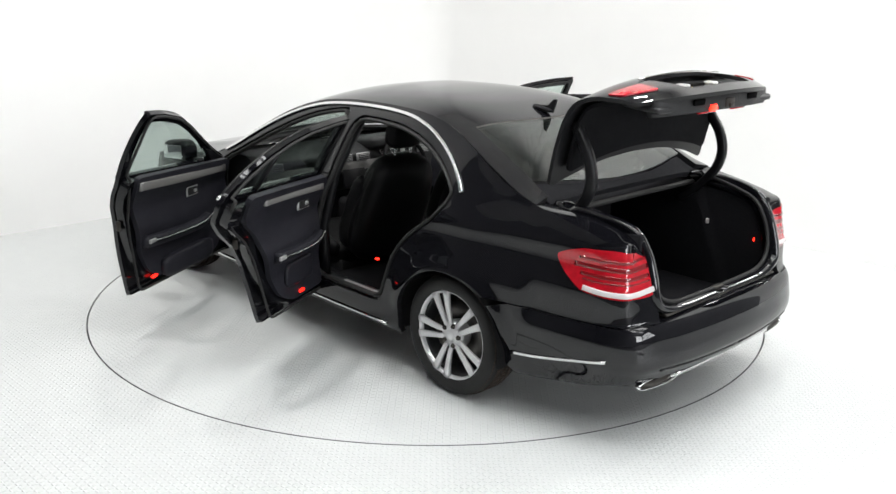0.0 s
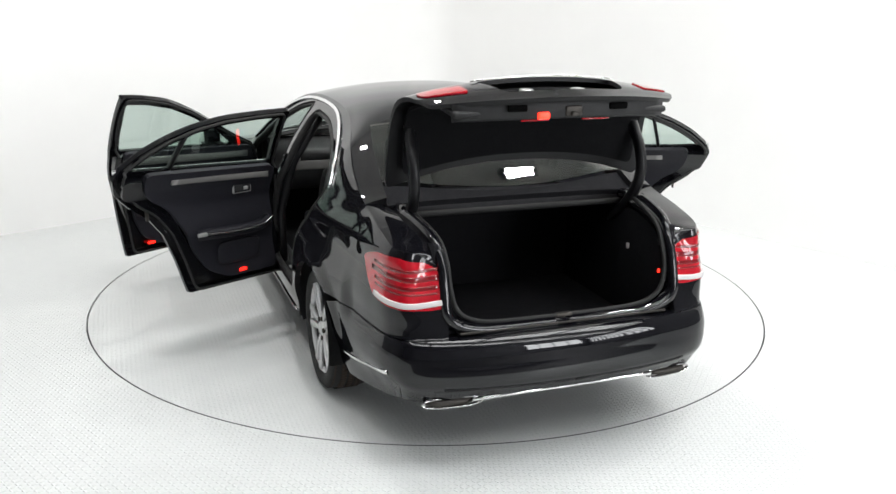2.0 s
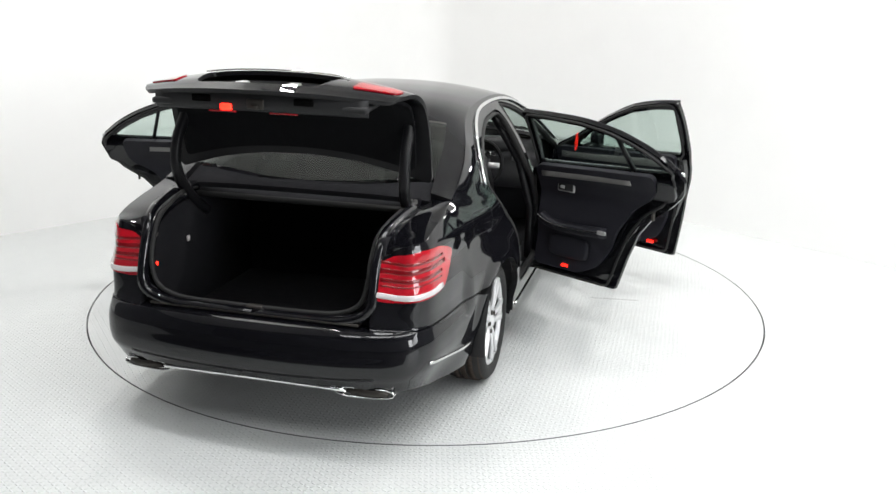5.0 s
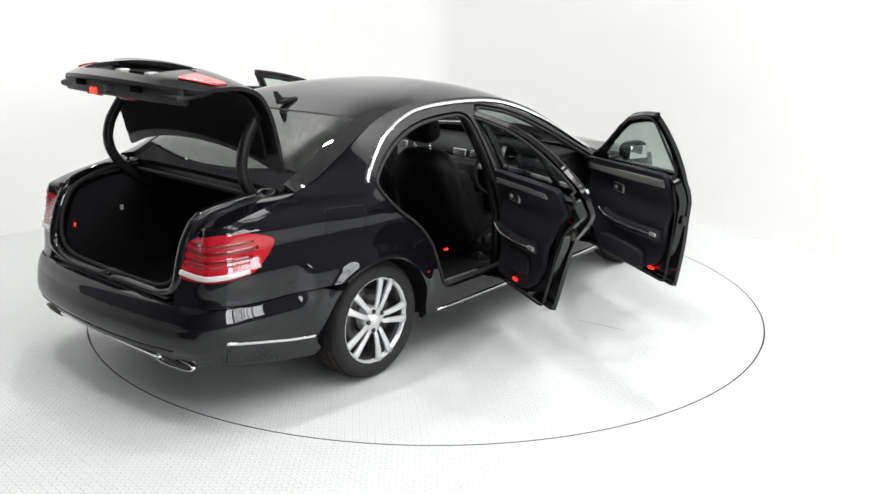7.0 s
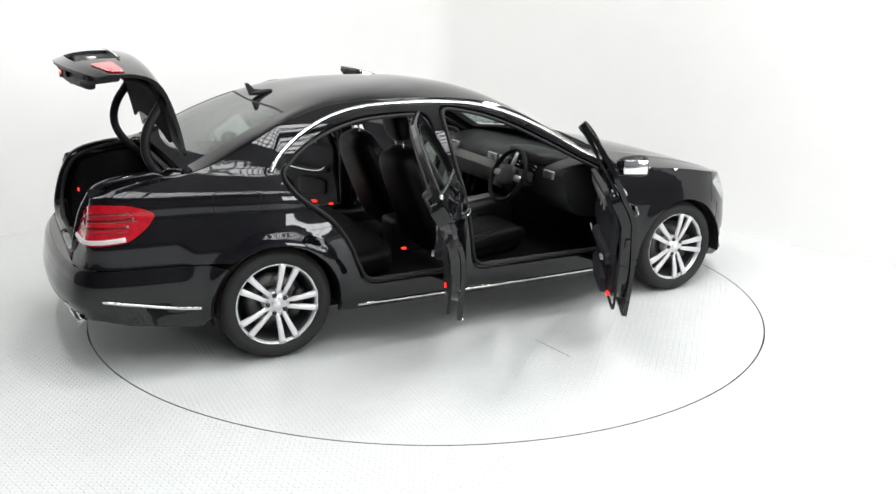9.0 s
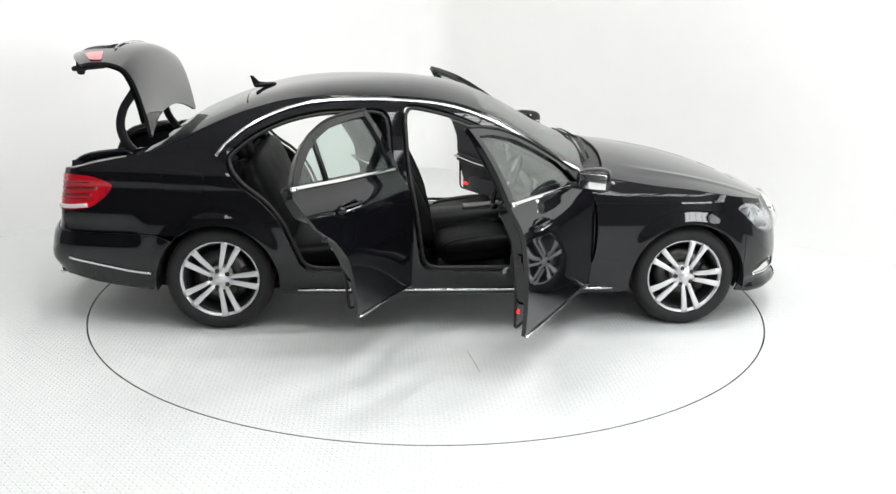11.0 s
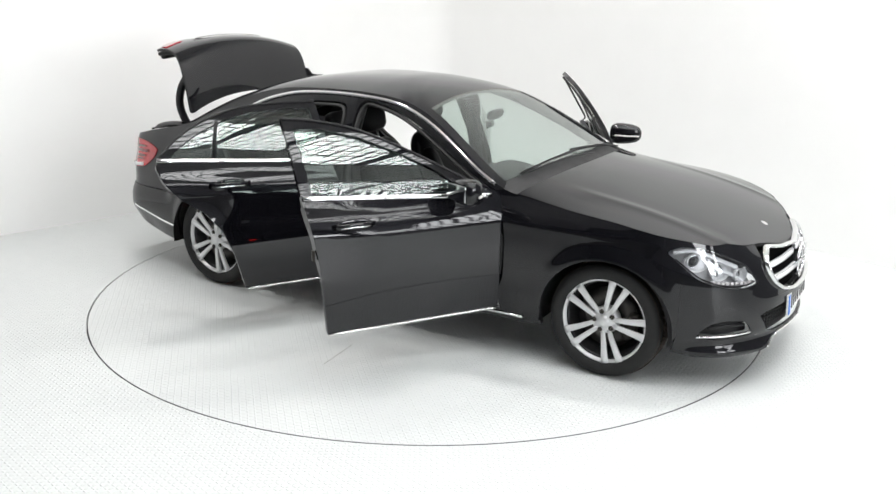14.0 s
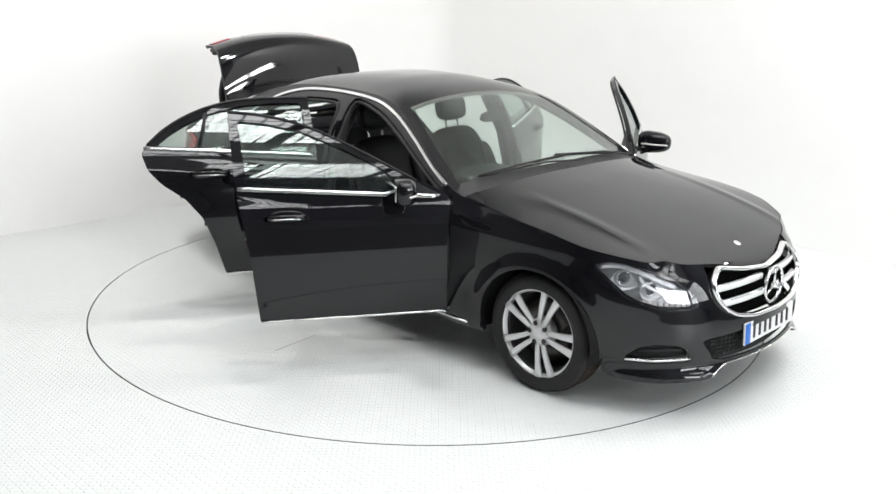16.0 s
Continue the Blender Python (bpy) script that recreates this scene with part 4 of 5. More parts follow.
def upper_body():
    # bonnet
    front = []
    for u in np.linspace(0, s_of_x(1.45), 24):
        p = skirt(u, seam(u) + .001)
        front.append((p.x - .003, p.y / half_width(p.x) * .997))
    front = [(x, -v) for x, v in front[::-1]] + front[1:]
    back = [(.985 - .11 * v * v, v) for v in np.linspace(.985, -.985, 15)]
    V, F = fill(front + back, (), .06)
    part("bonnet", shell(V, F, deck, .02, 1, mats=(PAINT, SATIN)), None, car, "glossy black bonnet")
    bm = bmesh.new()
    add_pillow(bm, (.045, .045, .008), (0, 0, 0), k=2, n=6)
    part("bonnet_badge", bm, ALU, car, "small round bonnet badge", m=Matrix.Translation(deck(2.04, 0)) @ pose(0, 0, 0, 0, 26, 0))
    # cowl and wipers
    out = [(.978 - .11 * v * v, v) for v in np.linspace(-.97, .97, 15)] + [(.865 - .13 * v * v, v) for v in np.linspace(.97, -.97, 15)]
    V, F = fill(out, (), .05)
    part("cowl", shell(V, F, deck, .02, 1, off=-.018, mats=(PLASTIC,)), None, car, "black plastic cowl below the windscreen")
    for y0, y1, x0 in ((.10, -.58, .93), (.62, .02, .87)):
        a = deck(x0, y0 / .78) + Vector((0, 0, .012))
        b = deck(.80, (y0 * .5 + y1 * .5) / .76) + Vector((0, 0, .025))
        c = deck(.835 if y1 < 0 else .86, y1 / .80) + Vector((0, 0, .018))
        bm = bmesh.new()
        add_sweep(bm, [a, (a * .6 + c * .4) + Vector((0, 0, .02)), c * .75 + a * .25 + Vector((0, 0, .012)), c], .016, .012, n=8)
        w = part("wiper", bm, SATIN, car, "black windscreen wiper")
        bm = bmesh.new()
        p0, p1 = deck(.845, (y0 - .06) / .78) + Vector((0, 0, .01)), deck(.80 if y1 < 0 else .83, (y1 - .06) / .82) + Vector((0, 0, .01))
        add_sweep(bm, [p0, p0 * .5 + p1 * .5 + Vector((0, 0, .004)), p1], .010, .018, n=8)
        part("blade", bm, RUBBER, w)
    # windscreen, roof, rear window
    ws = [(.875 - .13 * v * v, v) for v in np.linspace(-.93, .93, 17)] + [(.125 + .02 * v * v, v) for v in np.linspace(.90, -.90, 13)]
    V, F = fill(ws, (), .06)
    ob = part("windscreen", shell(V, F, deck, .005, 1, off=-.004, mats=(GLASS,)), None, car, "clear windscreen")
    ob.visible_shadow = False
    for sd in (1, -1):
        strip = [(.78, .925), (.125, .895), (.125, 1.0), (.80, 1.0)]
        V, F = fill([(x, v) for x, v in strip], (), .05)
        part("windscreen_pillar", shell(V, F, deck, .04, sd, mats=(PAINT, SATIN)), None, car, "black windscreen pillar")
    rf = [(.135 + .02 * v * v, v) for v in np.linspace(-1, 1, 17)] + [(-1.25 - .06 * (1 - v * v), v) for v in np.linspace(1, -1, 17)]
    V, F = fill(rf, (), .06)
    part("roof", shell(V, F, deck, .03, 1, mats=(PAINT, LINING)), None, car, "glossy black roof")
    rw = [(-1.26 - .06 * (1 - v * v), v) for v in np.linspace(-.86, .86, 15)] + [(-1.70 - .13 * (1 - v * v), v) for v in np.linspace(.86, -.86, 15)]
    V, F = fill(rw, (), .06)
    ob = part("rear_window", shell(V, F, deck, .005, 1, off=-.004, mats=(GLASS_DARK,)), None, car, "tinted rear window")
    ob.visible_shadow = False
    for sd in (1, -1):
        strip = [(-1.25, .85), (-1.25, 1.0), (-1.86, 1.0), (-1.84, .86), (-1.69, .85)]
        V, F = fill(strip, (), .05)
        part("rear_pillar", shell(V, F, deck, .04, sd, mats=(PAINT, SATIN)), None, car, "black rear roof pillar")
    lip = [(-1.70 - .13 * (1 - v * v), v) for v in np.linspace(-.88, .88, 15)] + [(-1.865, .86), (-1.865, -.86)]
    V, F = fill(lip, (), .05)
    part("scuttle", shell(V, F, deck, .03, 1, off=-.03, mats=(CARPET,)), None, car, "black panel below the rear window")
    bm = bmesh.new()
    add_sweep(bm, [(-1.87, y, 1.005) for y in np.linspace(-.6, .6, 9)], .03, .03, n=8)
    part("boot_seal", bm, RUBBER, car)
    # aerial
    p = deck(-1.23, 0)
    bm = bmesh.new()
    add_pillow(bm, (.15, .05, .03), (0, 0, .012), (0, 4, 0), 2.5, 6)
    add_prism(bm, [(-.075, .01), (.05, .012), (.0, .03), (-.035, .04), (-.065, .085), (-.085, .09)], -.007, .007)
    part("aerial", bm, SATIN, car, "black fin aerial on the roof", m=Matrix.Translation(p) @ pose(0, 0, 0, 0, -12, 0))
    for sd in (1, -1):
        trim_bar("window_trim", flank, CHROME_RAIL, .020, .014, CHROME, car, sd, .006, "bright chrome trim over the doors")
        trim_bar("sill_trim", flank, [(.97, .262), (.3, .258), (-.3, .258), (-.97, .262)], .014, .012, CHROME, car, sd, .004, "chrome sill strip")
        # inner sills and tread
        bm = bmesh.new()
        add_box(bm, (1.78, .12, .14), (-.05, .845 * sd, .305), (0, 0, 0), .03)
        part("door_sill", bm, SATIN, car)
        for x0, x1 in ((-.10, .55), (-.80, -.50)):
            bm = bmesh.new()
            add_box(bm, (x1 - x0, .045, .006), ((x0 + x1) / 2, .862 * sd, .379), (0, 0, 0), .002)
            part("sill_plate", bm, ALU, car, "brushed metal sill plate")
        # seals round the apertures
        for poly in (DOOR_F, DOOR_R):
            pts = rounded(aperture(poly, .045), .09, 3)
            P = [flank(x, z) + Vector((0, -.02, 0)) for x, z in pts]
            P = [Vector((p.x, p.y * sd, p.z)) for p in P]
            bm = bmesh.new()
            add_sweep(bm, P, .022, .04, ups=[Vector((0, sd, 0))] * len(P), n=8, closed=True)
            part("door_seal", bm, RUBBER, car, "black rubber door seal")
        for cx in (1.437, -1.437):
            bm = bmesh.new()
            pts = arch(cx, .368, .31, -8, 188, 20)
            a = [bm.verts.new((x, .935 * sd, z)) for x, z in pts]
            b = [bm.verts.new((x, .60 * sd, z)) for x, z in pts]
            for i in range(len(pts) - 1):
                bm.faces.new((a[i], a[i + 1], b[i + 1], b[i])).smooth = True
            bm.faces.new(b)
            bmesh.ops.solidify(bm, geom=bm.faces[:], thickness=.008)
            part("wheel_arch_liner", bm, PLASTIC, car)
    bm = bmesh.new()
    add_box(bm, (3.9, 1.16, .05), (-.1, 0, .20), bevel=.02)
    add_box(bm, (1.9, 1.72, .05), (0, 0, .235), bevel=.02)
    part("underbody", bm, PLASTIC, car)


def fuel_flap():
    out = rounded([(s_of_x(-1.51), .855), (s_of_x(-1.51), .965), (s_of_x(-1.76), .975), (s_of_x(-1.76), .865)], .03, 4)
    P = [skirt(u, z) for u, z in out]
    bm = bmesh.new()
    add_sweep(bm, [(p.x, -p.y, p.z) for p in P], .004, .004, ups=[Vector((0, -1, 0))] * len(P), n=6, closed=True)
    flap = part("fuel_flap", bm, SATIN, car, "seam of the round-cornered fuel flap")


# ---- wheels ----
def wheel(x, sd):
    m = pose(x, .80 * sd, .320, 0, 20, 0) @ Matrix.Diagonal((1.022, sd * 1.022, 1.022, 1))
    if "rim" not in WHEEL:
        bm = bmesh.new()
        add_lathe(bm, [(.216, .068), (.222, .078), (.232, .085), (.234, .092), (.229, .096), (.222, .088), (.217, .078)], 72)
        me = bpy.data.meshes.new("wheel")
        bm.to_mesh(me)
        me.materials.append(ALLOY)
        WHEEL["rim"] = me
        bm = bmesh.new()
        add_lathe(bm, [(.224, -.095), (.25, -.108), (.285, -.108), (.303, -.095), (.311, -.07), (.313, 0), (.311, .07), (.303, .095), (.285, .110), (.26, .112), (.24, .104), (.230, .094)], 96)
        me = bpy.data.meshes.new("tyre")
        bm.to_mesh(me)
        me.materials.append(RUBBER)
        WHEEL["tyre"] = me
        bm = bmesh.new()
        for i in range(90):
            a = 4 * i
            for j, o in enumerate((-.075, -.04, 0, .04, .075)):
                t = bmesh.new()
                add_box(t, (.0165, .028, .008), (0, 0, 0), (0, 0, 22 if j % 2 else -22), 0)
                bmesh.ops.transform(t, matrix=pose(0, 0, 0, 0, a + 2 * (j % 2), 0) @ pose(0, o, .3135 - .010 * (abs(o) > .05), 0, 0, 0), verts=t.verts)
                me2 = bpy.data.meshes.new("t")
                t.to_mesh(me2)
                bm.from_mesh(me2)
                bpy.data.meshes.remove(me2)
        me = bpy.data.meshes.new("tread")
        bm.to_mesh(me)
        me.materials.append(TREAD)
        WHEEL["tread"] = me
        bm = bmesh.new()
        add_lathe(bm, [(.222, -.09), (.215, -.06), (.205, .02), (.208, .06), (.218, .072), (.214, .055), (.200, .02), (.20, -.068), (.001, -.07)], 64)
        me = bpy.data.meshes.new("barrel")
        bm.to_mesh(me)
        me.materials.append(BARREL)
        WHEEL["barrel"] = me
        # one twin spoke
        bm = bmesh.new()
        for q in (-1, 1):
            P = [(q * .0175, .080, .045), (q * .0215, .086, .09), (q * .030, .089, .15), (q * .0395, .089, .205), (q * .043, .087, .227)]
            add_sweep(bm, P, .046, .030, ups=Vector((0, 1, 0)), n=12, power=4.5, taper=lambda t: .46 + .44 * t)
        me = bpy.data.meshes.new("spoke")
        bm.to_mesh(me)
        me.materials.append(ALLOY)
        WHEEL["spoke"] = me
        bm = bmesh.new()
        add_lathe(bm, [(.001, .102), (.024, .101), (.029, .095), (.033, .089), (.05, .088), (.070, .080), (.076, .05), (.07, 0)], 40)
        me = bpy.data.meshes.new("hub")
        bm.to_mesh(me)
        me.materials.append(ALLOY)
        WHEEL["hub"] = me
        bm = bmesh.new()
        add_lathe(bm, [(.001, .002), (.010, .002), (.013, -.003), (.013, -.02)], 12)
        me = bpy.data.meshes.new("bolt")
        bm.to_mesh(me)
        me.materials.append(DARK_METAL)
        WHEEL["bolt"] = me
        bm = bmesh.new()
        add_lathe(bm, [(.06, .015), (.165, .015), (.165, -.005), (.06, -.005)], 64, closed=True)
        me = bpy.data.meshes.new("disc")
        bm.to_mesh(me)
        me.materials.append(DISC_METAL)
        WHEEL["disc"] = me
        bm = bmesh.new()
        add_pillow(bm, (.07, .07, .17), (.13, .01, .02), k=4, n=4)
        me = bpy.data.meshes.new("caliper")
        bm.to_mesh(me)
        me.materials.append(DARK_METAL)
        WHEEL["caliper"] = me
    w = part("wheel", WHEEL["rim"], None, car, "silver twin-spoke alloy wheel with black tyre", m)
    part("tyre", WHEEL["tyre"], None, w, "black rubber tyre")
    part("tread", WHEEL["tread"], None, w, "worn tread blocks")
    part("barrel", WHEEL["barrel"], None, w, "dark inner barrel of the wheel")
    part("hub", WHEEL["hub"], None, w)
    part("brake_disc", WHEEL["disc"], None, w, "grey brake disc")
    part("caliper", WHEEL["caliper"], None, w)
    for k in range(5):
        part("spoke", WHEEL["spoke"], None, w, m=pose(0, 0, 0, 0, 72 * k, 0))
        part("bolt", WHEEL["bolt"], None, w, m=pose(0, 0, 0, 0, 72 * k + 36, 0) @ pose(0, .094, .053))


WHEEL = {}


# ---- doors ----
def door(kind, sd):
    """One open door; its parts are in the closed place and turn with it."""
    front = kind == "front"
    poly, win = (DOOR_F, WIN_F) if front else (DOOR_R, WIN_R)
    hinge = Vector((.80, .905 * sd, 0)) if front else Vector((-.30, .905 * sd, 0))
    swing = ((58.6 if sd < 0 else 60.0) if front else (61.0 if sd < 0 else 63.5)) * (-sd)
    m = Matrix.Translation(hinge) @ pose(0, 0, 0, 0, 0, swing) @ Matrix.Translation(-hinge)
    out = to_s(rounded(poly, .02, 3))
    hole = to_s(rounded(win, .025, 3))
    V, F = fill(out, [hole], .018)
    d = part("door", shell(V, F, skirt, .024, sd, mats=(PAINT,)), None, car, ("front" if front else "rear") + " door, glossy black outside, swung open", m)
    V, F = fill(to_s(rounded(shrink(win, -.012), .025, 3)), (), .025)
    ob = part("window", shell(V, F, skirt, .004, sd, off=-.014, mats=(GLASS,)), None, d, "clear side window")
    ob.visible_shadow = False
    # inner door: thick lower box with trim
    if front:
        body = [(.78, .345), (.845, .47), (.86, .68), (.83, .83), (.76, belt(.76) + .01), (-.335, belt(-.33) + .01), (-.285, .7), (-.235, .48), (-.16, .375), (-.08, .345)]
        trim = [(.60, .355), (.70, .47), (.76, .68), (.74, .85), (.72, belt(.72) + .015), (-.29, belt(-.29) + .015), (-.25, .8), (-.205, .56), (-.15, .42), (-.04, .355)]
    else:
        body = [(-.29, .345), (-.315, .7), (-.37, belt(-.37) + .01), (-1.385, belt(-1.38) - .01), (-1.36, .96), (-1.28, .88), (-1.15, .79), (-1.06, .66), (-.985, .52), (-.90, .40), (-.80, .345)]
        trim = [(-.37, .355), (-.40, .6), (-.42, belt(-.42) + .015), (-1.27, belt(-1.27) + .01), (-1.24, .93), (-1.08, .82), (-.99, .68), (-.93, .54), (-.85, .42), (-.72, .355)]
    V, F = fill(to_s(rounded(body, .03, 3)), (), .05)
    part("door_frame", shell(V, F, skirt, .05, sd, off=-.030, mats=(PAINT,)), None, d, "black inner door pressing")
    V, F = fill(to_s(rounded(trim, .05, 4)), (), .04)

    def padded(s, z):
        p = skirt(s, z)
        return Vector((p.x, p.y - .075 - .022 * math.exp(-((z - .66) / .09) ** 2) - .012 * math.exp(-((z - .92) / .05) ** 2), p.z))
    tr = part("door_trim", shell(V, F, padded, .03, sd, mats=(TRIM,)), None, d, "dark grey padded inner door trim")
    inner = lambda x, z: padded(s_of_x(x), z)

    def bar(name, pts, w, h, mat, label="", out=.034):
        P = []
        U = []
        for q in smooth_line([(a, b, 0) for a, b in pts], 6):
            p = inner(q.x, q.y)
            P.append(Vector((p.x, (p.y - out) * sd, p.z)))
            U.append(Vector((0, -sd, 0)))
        bm = bmesh.new()
        add_sweep(bm, P, w, h, ups=U, n=12, power=4)
        return part(name, bm, mat, tr, label)
    if front:
        bar("trim_strip", [(.68, belt(.68) - .045), (.3, belt(.3) - .05), (-.05, belt(-.05) - .05), (-.26, belt(-.26) - .05)], .05, .016, INLAY, "brushed metal inlay strip")
        bar("armrest", [(.48, .60), (.35, .58), (.1, .585), (-.12, .60), (-.19, .605)], .07, .075, TRIM, "padded armrest")
        bar("pull_trim", [(.50, .64), (.40, .595), (.1, .592), (-.19, .615)], .009, .014, CHROME, "chrome line on the door pull", .078)
        hx, hz = .34, .80
        lx, lz = -.10, .375
    else:
        bar("trim_strip", [(-.46, belt(-.46) - .05), (-.8, belt(-.8) - .05), (-1.1, belt(-1.1) - .052)], .036, .014, INLAY, "brushed metal inlay strip")
        bar("armrest", [(-.44, .68), (-.52, .645), (-.7, .64), (-.92, .655)], .06, .075, TRIM, "padded armrest")
        bar("pull_trim", [(-.43, .695), (-.52, .655), (-.7, .648), (-.94, .665)], .009, .014, CHROME, "chrome line on the door pull", .078)
        hx, hz = -.62, .89
        lx, lz = -.62, .385
    bm = bmesh.new()
    p = inner(hx, hz)
    add_box(bm, (.125, .016, .062), (p.x, (p.y - .034) * sd, p.z), bevel=.008)
    h = part("inner_handle", bm, ALU, tr, "satin metal inner door handle bezel")
    bm = bmesh.new()
    add_box(bm, (.112, .018, .050), (p.x, (p.y - .036) * sd, p.z), bevel=.006)
    part("handle_cup", bm, PLASTIC, tr)
    bm = bmesh.new()
    add_box(bm, (.030, .012, .020), (p.x + .02, (p.y - .046) * sd, p.z - .002), bevel=.004)
    part("handle_lever", bm, ALU, tr)
    p = inner(lx, lz)
    bm = bmesh.new()
    add_box(bm, (.05, .018, .016), (p.x, (p.y - .030) * sd, p.z), bevel=.005)
    part("exit_lamp", bm, RED_GLOW, tr, "glowing red door exit lamp")
    # plaque at the rear end of the door pull
    px, pz = (-.17, .612) if front else (-.92, .662)
    p = inner(px, pz)
    bm = bmesh.new()
    add_box(bm, (.06, .014, .022), (p.x, (p.y - .082) * sd, p.z + .002), bevel=.003)
    part("pull_plaque", bm, ALU, tr, "satin metal plaque at the end of the door pull")
    # pocket
    bm = bmesh.new()
    if front:
        p = inner(.25, .40)
        add_pillow(bm, (.55, .06, .13), (p.x, (p.y - .04) * sd, .40), k=5, n=6)
    else:
        p = inner(-.64, .49)
        add_pillow(bm, (.30, .03, .14), (p.x, (p.y - .036) * sd, .51), k=5, n=6)
    part("door_pocket", bm, TRIM, tr)
    # belt chrome, pillar blind, handle
    x0, x1 = (.74, -.335) if front else (-.375, -1.40)
    trim_bar("belt_trim", flank, [(x, belt(x) + .008) for x in np.linspace(x0, x1, 5)], .022, .014, CHROME, d, sd, .005, "bright chrome belt strip")
    trim_bar("sill_trim", flank, [(x, .292) for x in ((.79, .5, .1, -.24) if front else (-.275, -.5, -.7, -.94))], .012, .012, CHROME, d, sd, .004, "chrome strip at the door's lower edge")
    top = [q for q in poly if q[1] > belt(q[0]) + .03]
    trim_bar("frame_trim", flank, [(x, z - .006) for x, z in top], .012, .010, SATIN, d, sd, .003)
    hx0, hx1, hz = (.02, -.20, .862) if front else (-.90, -1.13, .925)
    P = []
    for i in range(9):
        t = i / 8
        p = flank(hx0 + (hx1 - hx0) * t, hz + .008 * math.sin(math.pi * t))
        P.append(Vector((p.x, (p.y + .004 + .034 * math.sin(math.pi * min(1, max(0, t))) ** .5) * sd, p.z)))
    bm = bmesh.new()
    add_sweep(bm, P, .032, .018, ups=[Vector((0, sd, 0))] * 9, n=12, power=2.6)
    h = part("door_handle", bm, PAINT, d, "black bow door handle")
    bm = bmesh.new()
    add_sweep(bm, [p + Vector((0, .011 * sd, -.006)) for p in P[1:-1]], .006, .006, ups=Vector((0, sd, 0)), n=8)
    part("handle_trim", bm, CHROME, h)
    bm = bmesh.new()
    p = flank((hx0 + hx1) / 2, hz)
    add_pillow(bm, (.20, .016, .085), (p.x, (p.y - .001) * sd, p.z - .004), k=2.2, n=6)
    part("handle_cup", bm, PAINT, d)
    # edge: latch and hinge seals
    bm = bmesh.new()
    lxx, lzz = (-.315, .72) if front else (-1.205, .80)
    p = flank(lxx, lzz)
    add_box(bm, (.012, .026, .055), (p.x + .012, (p.y - .045) * sd, p.z), bevel=.003)
    part("latch", bm, DARK_METAL, d, "dark metal door latch")
    pts = rounded(shrink(poly, .03), .04, 3)
    P = [flank(x, z) + Vector((0, -.045 if z > belt(x) else -.078, 0)) for x, z in pts]
    bm = bmesh.new()
    add_sweep(bm, [(p.x, p.y * sd, p.z) for p in P], .016, .016, ups=[Vector((0, sd, 0))] * len(P), n=6, closed=True)
    part("door_seal", bm, RUBBER, d, "black rubber seal")
    if not front:
        a, b = flank(-1.075, belt(-1.07) + .01), flank(-1.02, 1.262)
        bm = bmesh.new()
        add_sweep(bm, [(q.x, (q.y - .012) * sd, q.z) for q in (a, (a + b) / 2, b)], .022, .03, ups=Vector((0, sd, 0)), n=8, power=4)
        part("window_bar", bm, SATIN, d, "upright bar of the quarter window")
        V, F = fill(to_s(rounded([(-.355, belt(-.36) + .01), (-.385, 1.345), (-.432, 1.325), (-.405, belt(-.4) + .02)], .01, 2)), (), .04)
        part("pillar_cover", shell(V, F, skirt, .004, sd, off=.003, mats=(PAINT,)), None, d, "glossy black pillar cover")
    else:
        V, F = fill(to_s([(-.345, belt(-.34) + .01), (-.365, 1.375), (-.318, 1.335), (-.285, belt(-.3) + .02)]), (), .04)
        part("pillar_cover", shell(V, F, skirt, .004, sd, off=.003, mats=(PAINT,)), None, d, "glossy black pillar cover")
        V, F = fill(to_s([(.745, belt(.74) + .02), (.60, belt(.6) + .022), (.50, 1.048), (.60, 1.02)]), (), .04)
        part("mirror_base", shell(V, F, skirt, .05, sd, off=.006, mats=(SATIN,)), None, d)
        bm = bmesh.new()
        add_pillow(bm, (.13, .235 if sd > 0 else .20, .15 if sd > 0 else .135), (0, 0, 0), (0, 0, 0), 3.0, 8, shape=lambda a, b, c: (a * (1 - .25 * max(0, b)), b, c * (1 - .15 * b)))
        mirror_at = pose(.51, (1.015 if sd < 0 else 1.01) * sd, 1.012 if sd > 0 else 1.005, 0, 0, -10 * sd)
        mr = part("mirror", bm, PAINT, d, "glossy black door mirror", mirror_at)
        bm = bmesh.new()
        add_box(bm, (.006, .15, .085), (-.063, 0, 0), (0, 0, 0), .003)
        part("mirror_glass", bm, MIRROR, mr)
        bm = bmesh.new()
        add_sweep(bm, [(.062, -.08, -.008), (.064, .0, -.010), (.045, .09, -.012), (.0, .112, -.014)] if sd > 0 else [(.062, .08, -.008), (.064, .0, -.010), (.045, -.09, -.012), (.0, -.112, -.014)], .014, .012, ups=Vector((0, 0, 1)), n=8)
        part("indicator", bm, CLEAR_LENS, mr, "clear indicator strip in the mirror")
        bm = bmesh.new()
        add_pillow(bm, (.07, .16, .035), (.51, .925 * sd, .96), k=3, n=5)
        part("mirror_arm", bm, SATIN, d)
    return d


